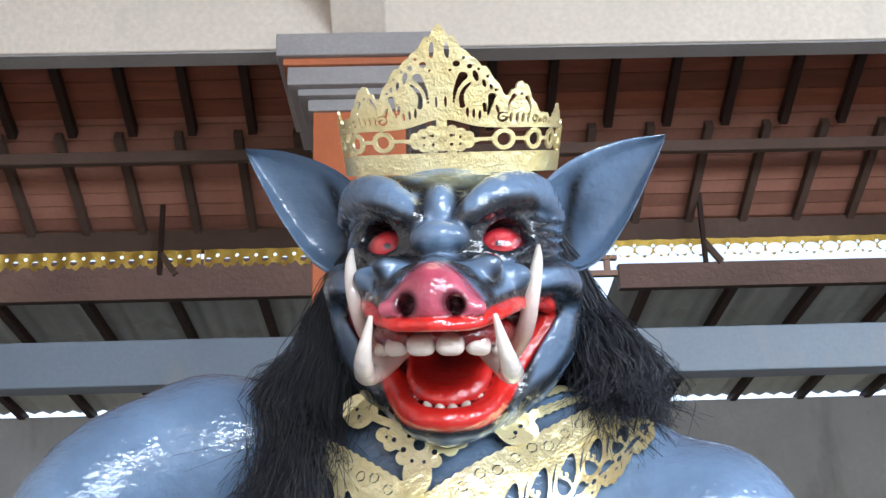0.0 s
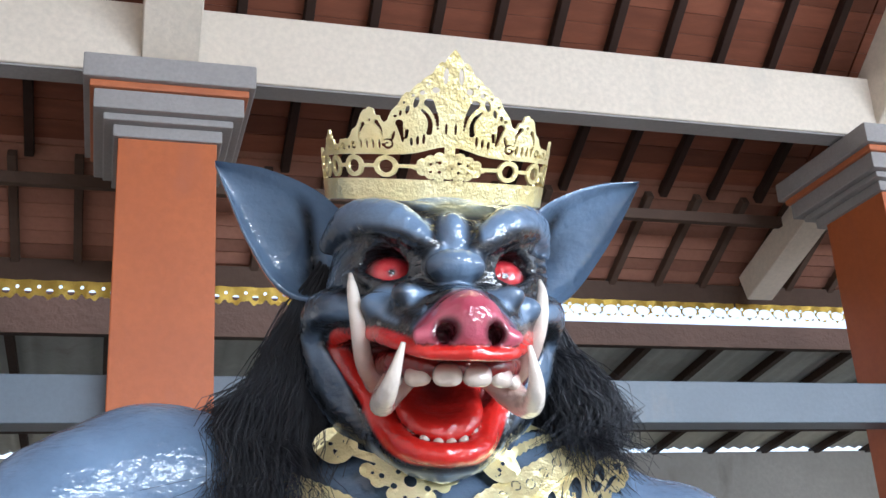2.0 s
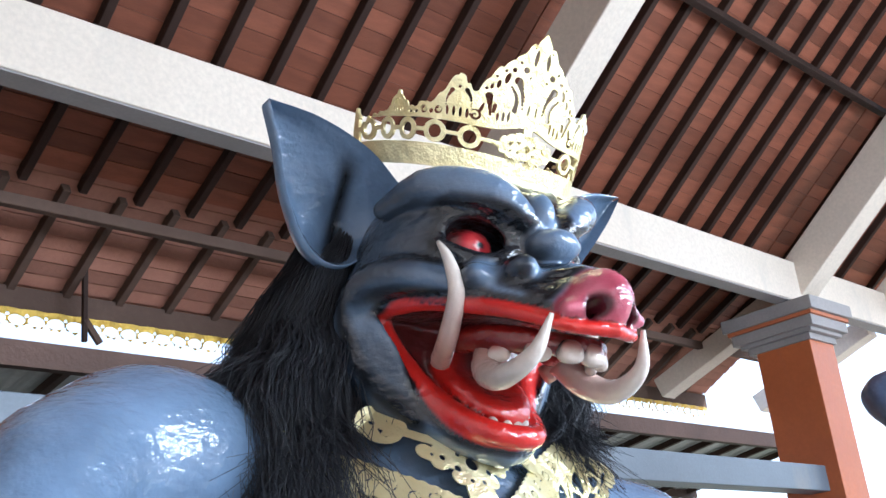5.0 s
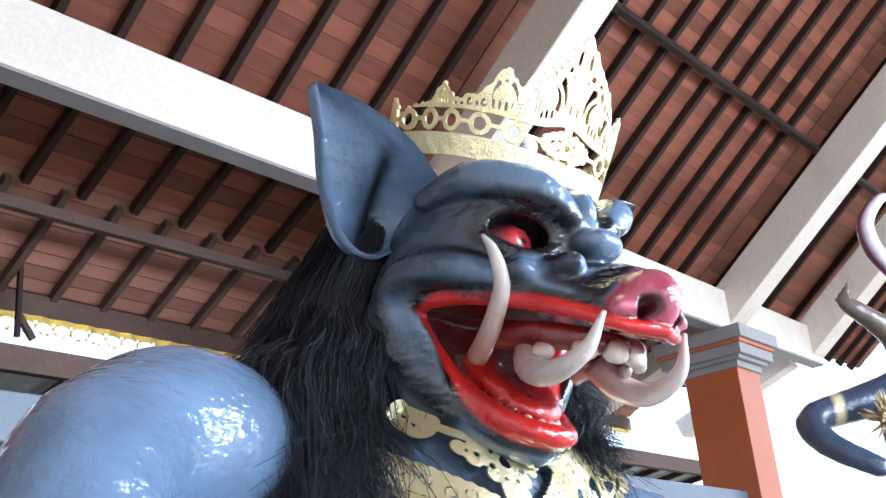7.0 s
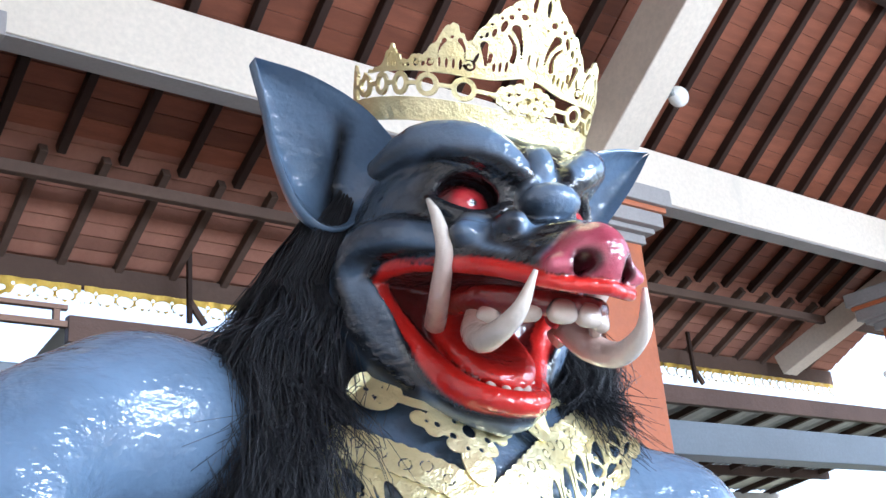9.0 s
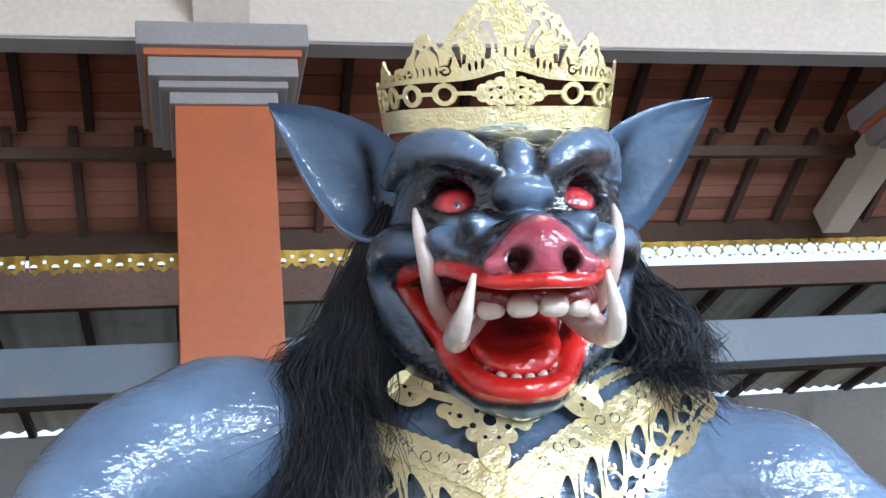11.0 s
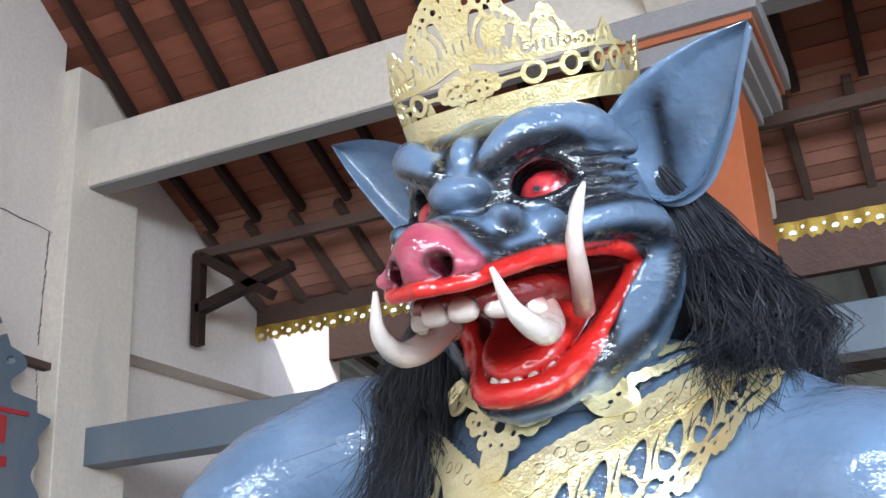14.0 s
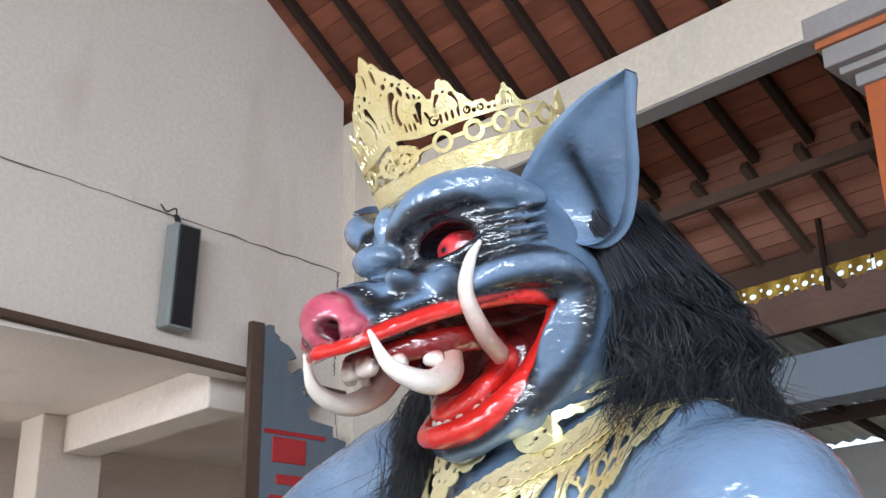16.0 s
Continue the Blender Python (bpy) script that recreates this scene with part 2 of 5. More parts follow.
def ball(P, c, r, turn=None):
    q = [P[i] - c[i] for i in range(3)]
    if turn is not None:
        m = Euler([radians(a) for a in turn]).to_matrix().transposed()
        q = [m[i][0] * q[0] + m[i][1] * q[1] + m[i][2] * q[2] for i in range(3)]
    k = np.sqrt((q[0] / r[0]) ** 2 + (q[1] / r[1]) ** 2 + (q[2] / r[2]) ** 2)
    return (k - 1.0) * min(r)


def limb(P, a, b, ra, rb):
    ba = [b[i] - a[i] for i in range(3)]
    pa = [P[i] - a[i] for i in range(3)]
    h = np.clip((pa[0] * ba[0] + pa[1] * ba[1] + pa[2] * ba[2]) / sum(x * x for x in ba), 0, 1)
    d = np.sqrt(sum((pa[i] - ba[i] * h) ** 2 for i in range(3)))
    return d - (ra + (rb - ra) * h)


def bend(points, n):
    """Points on a smooth line through the given ones (Catmull-Rom)."""
    p = [np.array(q, float) for q in points]
    p = [2 * p[0] - p[1], *p, 2 * p[-1] - p[-2]]
    out = []
    m = len(p) - 3
    for k in range(n):
        u = k / (n - 1) * m
        i = min(int(u), m - 1)
        u -= i
        a, b, c, d = p[i:i + 4]
        out.append(0.5 * (2 * b + (c - a) * u + (2 * a - 5 * b + 4 * c - d) * u * u + (3 * b - a - 3 * c + d) * u ** 3))
    return out


def rope(P, points, n=10):
    """A limb along a bent line; each point is x, y, z, radius."""
    q = bend(points, n)
    d = None
    for a, b in zip(q, q[1:]):
        e = limb(P, a[:3], b[:3], a[3], b[3])
        d = e if d is None else np.minimum(d, e)
    return d


def join(a, b, k):
    h = np.clip(0.5 + 0.5 * (b - a) / k, 0, 1)
    return b + (a - b) * h - k * h * (1 - h)


def carve(a, b, k):
    h = np.clip(0.5 - 0.5 * (a + b) / k, 0, 1)
    return a + (-b - a) * h + k * h * (1 - h)


def skin(axes, F):
    """Surface nets: one vertex in each cell that the surface crosses."""
    inside = F < 0
    nx, ny, nz = F.shape
    cells = np.zeros((nx - 1, ny - 1, nz - 1), np.int8)
    for i in (0, 1):
        for j in (0, 1):
            for k in (0, 1):
                cells += inside[i:nx - 1 + i, j:ny - 1 + j, k:nz - 1 + k]
    ids = np.argwhere((cells > 0) & (cells < 8))
    index = -np.ones(cells.shape, np.int64)
    index[tuple(ids.T)] = np.arange(len(ids))
    total, count = np.zeros((len(ids), 3)), np.zeros(len(ids))
    corner = [(i, j, k) for i in (0, 1) for j in (0, 1) for k in (0, 1)]
    for a in corner:
        for ax in range(3):
            if a[ax] == 0:
                b = list(a)
                b[ax] = 1
                fa, fb = (F[ids[:, 0] + c[0], ids[:, 1] + c[1], ids[:, 2] + c[2]].astype(float) for c in (a, b))
                hit = (fa < 0) != (fb < 0)
                t = np.where(hit, fa / np.where(hit, fa - fb, 1), 0)
                p = ids + np.array(a, float)
                p[:, ax] += t
                total += p * hit[:, None]
                count += hit
    grid = total / count[:, None]
    step = [a[1] - a[0] for a in axes]
    verts = grid * np.array(step) + np.array([a[0] for a in axes])
    quads = []
    for ax in range(3):
        o = [i for i in range(3) if i != ax]
        sl0, sl1 = [slice(None)] * 3, [slice(None)] * 3
        sl0[ax], sl1[ax] = slice(0, -1), slice(1, None)
        e = np.argwhere(inside[tuple(sl0)] != inside[tuple(sl1)])
        e = e[(e[:, o[0]] > 0) & (e[:, o[1]] > 0) & (e[:, o[0]] < F.shape[o[0]] - 1) & (e[:, o[1]] < F.shape[o[1]] - 1)]
        flip = inside[tuple(e.T)]
        q = []
        for da, db in ((1, 1), (0, 1), (0, 0), (1, 0)):
            c = e.copy()
            c[:, o[0]] -= da
            c[:, o[1]] -= db
            q.append(index[tuple(c.T)])
        q = np.stack(q, 1)
        turn = flip if ax != 1 else ~flip
        q[~turn] = q[~turn][:, ::-1]
        quads.append(q)
    return verts, np.concatenate(quads)


def both(P):
    return [np.abs(P[0]), P[1], P[2]]


SLATE, INK, OLIVE = np.array((0.135, 0.20, 0.30)), np.array((0.010, 0.012, 0.016)), np.array((0.20, 0.21, 0.14))
RED, DARKRED, PINK, DEEPPINK = np.array((0.62, 0.018, 0.012)), np.array((0.10, 0.006, 0.006)), np.array((0.52, 0.105, 0.155)), np.array((0.26, 0.025, 0.05))
IVORY, TOOTH = np.array((0.74, 0.66, 0.58)), np.array((0.66, 0.56, 0.48))


def near(d, inner, outer):
    """1 inside inner, fading to 0 at outer."""
    t = np.clip((outer - d) / (outer - inner), 0, 1)
    return t * t * (3 - 2 * t)


def ink(C, w):
    """Tints densely to near-black: airbrush strokes, and the shade laid at the throat."""
    tint(C, 1 - (1 - np.clip(w, 0, 1)) ** 3, INK)


def stretched(Q, pts, ku, kv, n=14):
    """How far the skin lies from a stroke, with sideways and forward distance counted less."""
    return rope([Q[0] * ku, Q[1] * kv, Q[2]], [(p[0] * ku, p[1] * kv, p[2], 0.002) for p in pts], n)


def tint(C, w, colour):
    C += (colour - C) * w[:, None]


UPPER_LIP = [(0.166, 0.150, -0.054, 0.013), (0.150, 0.072, -0.064, 0.012), (0.122, 0.0, -0.086, 0.011), (0.100, -0.088, -0.122, 0.010), (0.060, -0.150, -0.154, 0.010), (0.0, -0.178, -0.163, 0.010)]
LOWER_LIP = [(0.165, 0.152, -0.058, 0.015), (0.150, 0.158, -0.092, 0.018), (0.118, 0.154, -0.142, 0.020), (0.090, 0.130, -0.188, 0.020), (0.066, 0.084, -0.234, 0.019), (0.038, 0.052, -0.256, 0.018), (0.0, 0.042, -0.262, 0.018)]
EYE_AT, EYE_R = (0.088, 0.028, 0.013), 0.043
TONGUE = ((0, 0.110, -0.168), (0.072, 0.030, 0.090), (-40, 0, 0))
TONGUE_CUP = ((0, 0.092, -0.144), (0.053, 0.022, 0.072), (-40, 0, 0))
GUM = [(0.092, 0.05, -0.118, 0.022), (0.084, -0.03, -0.140, 0.021), (0.054, -0.082, -0.156, 0.018), (0, -0.098, -0.163, 0.018)]


NOSTRIL = ((0.038, -0.25, -0.140), (0.034, -0.13, -0.127), 0.0150, 0.010)


def snout(P):
    """A snout plate with a domed top edge and pointed lower corners, hollow round the nostrils."""
    Q = both(P)
    low = limb(Q, (0, -0.176, -0.128), (0.068, -0.158, -0.133), 0.020, 0.011)
    top = limb(Q, (0, -0.172, -0.094), (0.022, -0.166, -0.100), 0.022, 0.018)
    return np.maximum(join(low, top, 0.036), -0.202 + 0.10 * (P[2] + 0.075) - P[1])


def lip_x(z):
    """Half width of the mouth at a height."""
    return np.interp(z, [-0.262, -0.256, -0.234, -0.188, -0.142, -0.092, -0.058], [0.0, 0.038, 0.066, 0.090, 0.118, 0.150, 0.165])


def mouth(Q):
    up = Q[2] - (-0.062 + (np.minimum(Q[1], 0.07) - 0.08) * 0.36)
    rim = np.interp(Q[2], [-0.30, -0.262, -0.23, -0.185, -0.14, -0.095, -0.06], [0.02, 0.040, 0.084, 0.130, 0.154, 0.158, 0.156])
    low = np.maximum((Q[1] - rim) * 0.8, -0.256 - Q[2])
    low = np.maximum(low, (Q[0] - lip_x(Q[2]) - 0.020) * 0.7)
    return np.maximum(up, low)


def head_field(P):
    Q = both(P)
    d = ball(P, (0, 0.13, 0.035), (0.180, 0.20, 0.155))
    d = join(d, ball(Q, (0.112, 0.196, -0.062), (0.094, 0.105, 0.112)), 0.045)
    d = join(d, rope(P, [(0, 0.06, -0.050, 0.085), (0, -0.04, -0.072, 0.056), (0, -0.115, -0.092, 0.048), (0, -0.170, -0.112, 0.034)], 9), 0.03)
    d = join(d, limb(Q, (0.095, 0.06, -0.06), (0.044, -0.12, -0.120), 0.062, 0.036), 0.03)
    d = join(d, rope(Q, [(0.162, 0.200, -0.08, 0.042), (0.134, 0.188, -0.150, 0.040), (0.092, 0.154, -0.204, 0.031), (0.050, 0.100, -0.252, 0.030), (0, 0.086, -0.270, 0.030)], 12), 0.04)
    d = join(d, ball(P, (0, 0.22, -0.14), (0.145, 0.11, 0.13)), 0.06)
    # eye sockets, brows, bridge and folds
    d = carve(d, ball(Q, (0.090, -0.006, 0.018), (0.050, 0.040, 0.028), (0, -20, 0)), 0.014)
    d = join(d, rope(Q, [(0.024, -0.066, 0.022, 0.012), (0.050, -0.066, 0.047, 0.022), (0.094, -0.044, 0.084, 0.032), (0.146, 0.028, 0.110, 0.031), (0.182, 0.10, 0.094, 0.016)], 14), 0.010)
    d = join(d, ball(P, (0, -0.056, 0.060), (0.021, 0.026, 0.036)), 0.005)
    d = join(d, rope(Q, [(0.016, -0.034, 0.098, 0.010), (0.05, -0.026, 0.112, 0.011), (0.09, 0.002, 0.128, 0.009)]), 0.010)
    d = join(d, ball(P, (0, -0.074, 0.000), (0.046, 0.040, 0.027)), 0.004)
    d = join(d, ball(Q, (0.066, -0.062, -0.050), (0.028, 0.056, 0.024), (0, 0, 25)), 0.018)
    d = join(d, ball(Q, (0.106, -0.012, -0.050), (0.028, 0.046, 0.024), (0, 0, 35)), 0.018)
    d = join(d, rope(Q, [(0.044, -0.046, 0.004, 0.006), (0.066, -0.042, -0.014, 0.008), (0.100, -0.026, -0.018, 0.009), (0.135, 0.008, 0.008, 0.008), (0.150, 0.04, 0.030, 0.006)], 12), 0.006)
    # crow's-feet wrinkles, cut deeper on the statue's left temple
    S = [P[0], P[1], P[2]]
    for a, b in ((0.052, 0.070), (0.036, 0.052), (0.020, 0.034), (0.006, 0.016)):
        d = join(d, rope(S, [(0.144, 0.014, a, 0.003), (0.170, 0.055, a + 0.012, 0.007), (0.190, 0.11, b + 0.02, 0.004)], 7), 0.005)
    d = join(d, rope(Q, [(0.130, 0.0, -0.056, 0.014), (0.164, 0.050, -0.028, 0.027), (0.190, 0.12, -0.018, 0.032), (0.196, 0.180, -0.050, 0.026), (0.184, 0.192, -0.120, 0.022)], 14), 0.014)
    d = join(d, rope(Q, [(0.02, -0.150, -0.066, 0.006), (0.050, -0.115, -0.070, 0.010), (0.080, -0.08, -0.092, 0.010)], 8), 0.008)
    # snout disc and nostrils
    d = join(d, snout(P), 0.016)
    d = carve(d, limb(Q, *NOSTRIL), 0.009)
    # mouth
    d = carve(d, mouth(Q), 0.010)
    d = carve(d, ball(P, (0, 0.17, -0.125), (0.100, 0.12, 0.070)), 0.02)
    d = join(d, rope(Q, UPPER_LIP, 18), 0.008)
    d = join(d, rope(Q, LOWER_LIP, 20), 0.008)
    d = join(d, rope(Q, GUM), 0.010)
    d = join(d, carve(ball(P, *TONGUE), ball(P, *TONGUE_CUP), 0.012), 0.004)
    # neck
    d = join(d, limb(P, (0, 0.26, -0.12), (0.0, 0.30, -0.32), 0.12, 0.14), 0.05)
    return d


def head_paint(V, N):
    P = [V[:, 0], V[:, 1], V[:, 2]]
    Q = both(P)
    C = np.tile(SLATE, (len(V), 1))
    wob = np.array([noise.noise(Vector(v) * 9.0) for v in V]) * 0.02
    # near-black over the temples, stronger towards -x
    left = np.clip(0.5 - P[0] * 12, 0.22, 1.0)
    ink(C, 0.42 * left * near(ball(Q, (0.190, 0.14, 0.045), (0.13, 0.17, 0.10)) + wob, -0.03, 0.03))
    # black airbrush strokes round the eyes, in the frown, beside the nose, along cheeks
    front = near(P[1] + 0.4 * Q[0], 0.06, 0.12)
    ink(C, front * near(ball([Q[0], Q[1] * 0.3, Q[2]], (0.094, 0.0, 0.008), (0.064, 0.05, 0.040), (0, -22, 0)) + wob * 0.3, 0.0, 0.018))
    # airbrush strokes laid in the creases, which also deepens and parts the forms
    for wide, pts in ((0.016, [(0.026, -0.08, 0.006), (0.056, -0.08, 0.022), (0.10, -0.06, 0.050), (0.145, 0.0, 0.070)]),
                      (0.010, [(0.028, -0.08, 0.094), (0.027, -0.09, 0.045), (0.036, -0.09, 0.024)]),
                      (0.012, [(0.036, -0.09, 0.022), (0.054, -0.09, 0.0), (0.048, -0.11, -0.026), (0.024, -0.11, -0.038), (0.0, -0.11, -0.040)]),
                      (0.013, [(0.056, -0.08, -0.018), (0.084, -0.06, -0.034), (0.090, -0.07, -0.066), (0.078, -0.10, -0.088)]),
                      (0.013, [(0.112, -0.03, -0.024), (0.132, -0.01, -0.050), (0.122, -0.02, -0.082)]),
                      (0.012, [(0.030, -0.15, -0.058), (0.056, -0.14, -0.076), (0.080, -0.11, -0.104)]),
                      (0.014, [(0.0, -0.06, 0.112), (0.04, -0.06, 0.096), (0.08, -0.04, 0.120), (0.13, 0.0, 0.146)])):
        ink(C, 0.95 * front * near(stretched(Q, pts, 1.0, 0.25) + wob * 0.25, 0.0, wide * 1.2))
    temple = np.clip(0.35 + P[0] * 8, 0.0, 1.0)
    # clean slate on the raised forms
    for clean in (ball(P, (0, -0.082, 0.004), (0.034, 0.032, 0.020)), ball(P, (0, -0.066, 0.064), (0.014, 0.022, 0.028)), ball(Q, (0.104, -0.030, -0.046), (0.020, 0.036, 0.018), (0, 0, 35)),
                  rope(Q, [(0.056, -0.080, 0.056, 0.006), (0.098, -0.062, 0.094, 0.012), (0.146, 0.010, 0.122, 0.012)], 8)):
        tint(C, 0.85 * near(clean, -0.002, 0.014), SLATE * 1.12)
    for wide, pts in ((0.014, [(0.14, 0.0, -0.016), (0.18, 0.055, 0.0), (0.20, 0.12, 0.006)]), (0.007, [(0.15, 0.015, 0.036), (0.18, 0.07, 0.050), (0.2, 0.13, 0.064)]),
                      (0.007, [(0.15, 0.015, 0.016), (0.18, 0.07, 0.030), (0.2, 0.13, 0.044)]), (0.007, [(0.15, 0.015, 0.056), (0.18, 0.07, 0.072), (0.2, 0.13, 0.086)]),
                      (0.022, [(0.14, 0.02, -0.072), (0.17, 0.085, -0.048), (0.19, 0.165, -0.040), (0.19, 0.176, -0.09), (0.16, 0.172, -0.15), (0.11, 0.14, -0.22)])):
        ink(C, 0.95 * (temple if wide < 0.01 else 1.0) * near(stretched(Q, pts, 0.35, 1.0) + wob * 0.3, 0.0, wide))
    tint(C, 0.6 * near(rope(Q, [(0.0, -0.05, 0.118, 0.01), (0.06, -0.04, 0.128, 0.01)]) + wob, 0.0, 0.02), OLIVE)
    # dark olive band round the underside of the jaw
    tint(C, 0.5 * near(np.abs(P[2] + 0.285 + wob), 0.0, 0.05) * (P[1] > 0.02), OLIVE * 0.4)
    # side of the jaw, again stronger towards -x
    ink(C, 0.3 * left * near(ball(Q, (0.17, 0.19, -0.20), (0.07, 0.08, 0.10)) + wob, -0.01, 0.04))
    m = mouth(Q)
    lips = np.minimum(rope(Q, UPPER_LIP, 18), rope(Q, LOWER_LIP, 20))
    ink(C, near(lips, 0.008, 0.020))
    tint(C, near(lips, 0.0015, 0.006), RED)
    # the mouth's inner shade is put into darker reds: sides, throat, gum
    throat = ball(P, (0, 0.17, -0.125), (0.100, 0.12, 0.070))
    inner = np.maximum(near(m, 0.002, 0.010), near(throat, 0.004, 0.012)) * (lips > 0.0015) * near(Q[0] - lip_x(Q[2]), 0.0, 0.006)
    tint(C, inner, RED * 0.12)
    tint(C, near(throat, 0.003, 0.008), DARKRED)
    tongue = ball(P, *TONGUE)
    tint(C, near(tongue, 0.003, 0.008) * (lips > 0.003), RED * 1.05)
    # tongue hollow darkened the same way towards the throat
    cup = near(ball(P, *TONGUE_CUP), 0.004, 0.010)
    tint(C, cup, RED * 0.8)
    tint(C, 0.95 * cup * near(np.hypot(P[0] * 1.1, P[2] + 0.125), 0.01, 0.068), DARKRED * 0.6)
    gum = rope(Q, GUM)
    tint(C, near(gum, 0.002, 0.006) * (lips > 0.002), RED * 0.28)
    disc = snout(P) - 0.004
    tint(C, near(disc, 0.004, 0.014) * (lips > 0.004), DEEPPINK)
    tint(C, near(disc, -0.004, 0.006) * (lips > 0.004), PINK)
    hole = limb(Q, *NOSTRIL)
    tint(C, near(hole, 0.003, 0.012), DEEPPINK * 0.3)
    return C


def tube(points, n, seg, squash=1.0):
    """A tapered round tube along a bent line, closed at the ends: vertices and faces."""
    q = bend(points, n)
    V, Fq = [], []
    side = None
    for i, p in enumerate(q):
        d = Vector(q[min(i + 1, n - 1)][:3] - q[max(i - 1, 0)][:3]).normalized()
        side = (Vector((1, 0, 0)) if side is None else side)
        side = (side - d * side.dot(d)).normalized()
        up = d.cross(side)
        for k in range(seg):
            a = 2 * math.pi * k / seg
            V.append(Vector(p[:3]) + float(p[3]) * (math.cos(a) * side + squash * math.sin(a) * up))
    for i in range(n - 1):
        for k in range(seg):
            l = (k + 1) % seg
            Fq.append((i * seg + k, i * seg + l, (i + 1) * seg + l, (i + 1) * seg + k))
    Fq.append(tuple(range(seg))[::-1])
    Fq.append(tuple((n - 1) * seg + k for k in range(seg)))
    return np.array(V), Fq


def globe(c, r, nu=24, nv=16):
    V, Fq = [], []
    for i in range(nv + 1):
        for k in range(nu):
            a, b = math.pi * i / nv, 2 * math.pi * k / nu
            V.append((c[0] + r[0] * math.sin(a) * math.cos(b), c[1] - r[1] * math.cos(a), c[2] + r[2] * math.sin(a) * math.sin(b)))
    for i in range(nv):
        for k in range(nu):
            l = (k + 1) % nu
            Fq.append((i * nu + k, i * nu + l, (i + 1) * nu + l, (i + 1) * nu + k))
    return np.array(V), Fq


def ear(side, ns=34, nr=26):
    """A pointed leaf-shaped ear, cupped to the front, with a rolled rim."""
    up = bend([(0.146, 0.112, 0.140), (0.206, 0.108, 0.190), (0.290, 0.112, 0.226), (0.374, 0.124, 0.242)], ns)
    low = bend([(0.140, 0.150, 0.080), (0.196, 0.205, 0.030), (0.258, 0.216, 0.050), (0.312, 0.186, 0.118), (0.348, 0.146, 0.184), (0.374, 0.126, 0.239)], ns)
    V, C, Fq = [], [], []
    for layer in (0, 1):
        for i in range(ns):
            s = i / (ns - 1)
            for j in range(nr):
                r = j / (nr - 1)
                p = up[i] * (1 - r) + low[i] * r
                cup = math.sin(math.pi * r) ** 0.8
                wide = (1 - s) ** 0.6
                hollow = 0.034 * cup * wide + 0.030 * cup * math.exp(-((s - 0.22) / 0.14) ** 2)
                rim = 0.016 * math.exp(-((r - 0.0) / 0.10) ** 2) + 0.020 * math.exp(-((r - 1.0) / 0.12) ** 2)
                thick = (0.006 + 0.016 * cup * wide) if layer else 0.0
                V.append((side * p[0], p[1] + hollow - (0 if layer else rim) + thick, p[2]))
                c = SLATE.copy()
                # blackened in the hollow near the root, lighter along the upper edge
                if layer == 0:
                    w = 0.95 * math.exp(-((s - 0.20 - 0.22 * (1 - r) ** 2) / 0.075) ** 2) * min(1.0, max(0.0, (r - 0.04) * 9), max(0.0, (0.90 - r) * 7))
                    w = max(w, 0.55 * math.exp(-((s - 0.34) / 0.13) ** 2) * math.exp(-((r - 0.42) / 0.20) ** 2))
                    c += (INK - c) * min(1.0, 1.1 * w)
                    edge = math.exp(-(r / 0.05) ** 2)
                    c += (SLATE * 1.25 - c) * edge * 0.6
                C.append(c)
    n = ns * nr
    for i in range(ns - 1):
        for j in range(nr - 1):
            a = i * nr + j
            f = (a, a + 1, a + nr + 1, a + nr)
            Fq.append(f if side > 0 else f[::-1])
            Fq.append(tuple(n + k for k in (f[::-1] if side > 0 else f)))
    for i in range(ns - 1):
        for j in (0, nr - 1):
            a, b = i * nr + j, (i + 1) * nr + j
            Fq.append((a, b, n + b, n + a))
    return np.array(V), np.array(C), Fq


def body_field(P):
    d = ball(P, (0, -0.01, -0.30), (0.28, 0.20, 0.29))                      # chest
    d = join(d, limb(P, (0, 0.03, 0.12), (0, 0.02, -0.1), 0.12, 0.17), 0.08)
    d = join(d, limb(P, (-0.34, 0.04, -0.0), (0.34, 0.04, -0.13), 0.10, 0.10), 0.10)
    d = join(d, ball(P, (-0.43, 0.02, 0.005), (0.17, 0.15, 0.135)), 0.05)
    d = join(d, ball(P, (0.42, 0.02, -0.16), (0.17, 0.14, 0.13)), 0.05)
    d = join(d, limb(P, (0.06, 0.05, 0.07), (0.32, 0.04, -0.06), 0.075, 0.085), 0.06)      # the strap side of the neck
    d = join(d, rope(P, [(-0.45, 0.0, -0.010, 0.125), (-0.56, -0.07, -0.040, 0.112), (-0.63, -0.15, -0.14, 0.100), (-0.63, -0.20, -0.30, 0.085), (-0.54, -0.26, -0.48, 0.07)], 12), 0.03)
    d = join(d, rope(P, [(0.46, 0.0, -0.18, 0.115), (0.62, 0.0, -0.32, 0.105), (0.72, -0.08, -0.50, 0.09), (0.62, -0.22, -0.62, 0.075)], 10), 0.03)
    d = join(d, ball(P, (0.0, 0.02, -0.62), (0.24, 0.17, 0.30)), 0.10)
    d = join(d, ball(P, (0.0, 0.03, -0.95), (0.27, 0.19, 0.20)), 0.10)
    d = join(d, rope(both(P), [(0.15, 0.02, -1.0, 0.15), (0.24, -0.06, -1.40, 0.12), (0.25, 0.03, -1.82, 0.085)], 8), 0.06)
    d = join(d, ball(both(P), (0.26, -0.06, -1.90), (0.10, 0.18, 0.055)), 0.05)
    return d


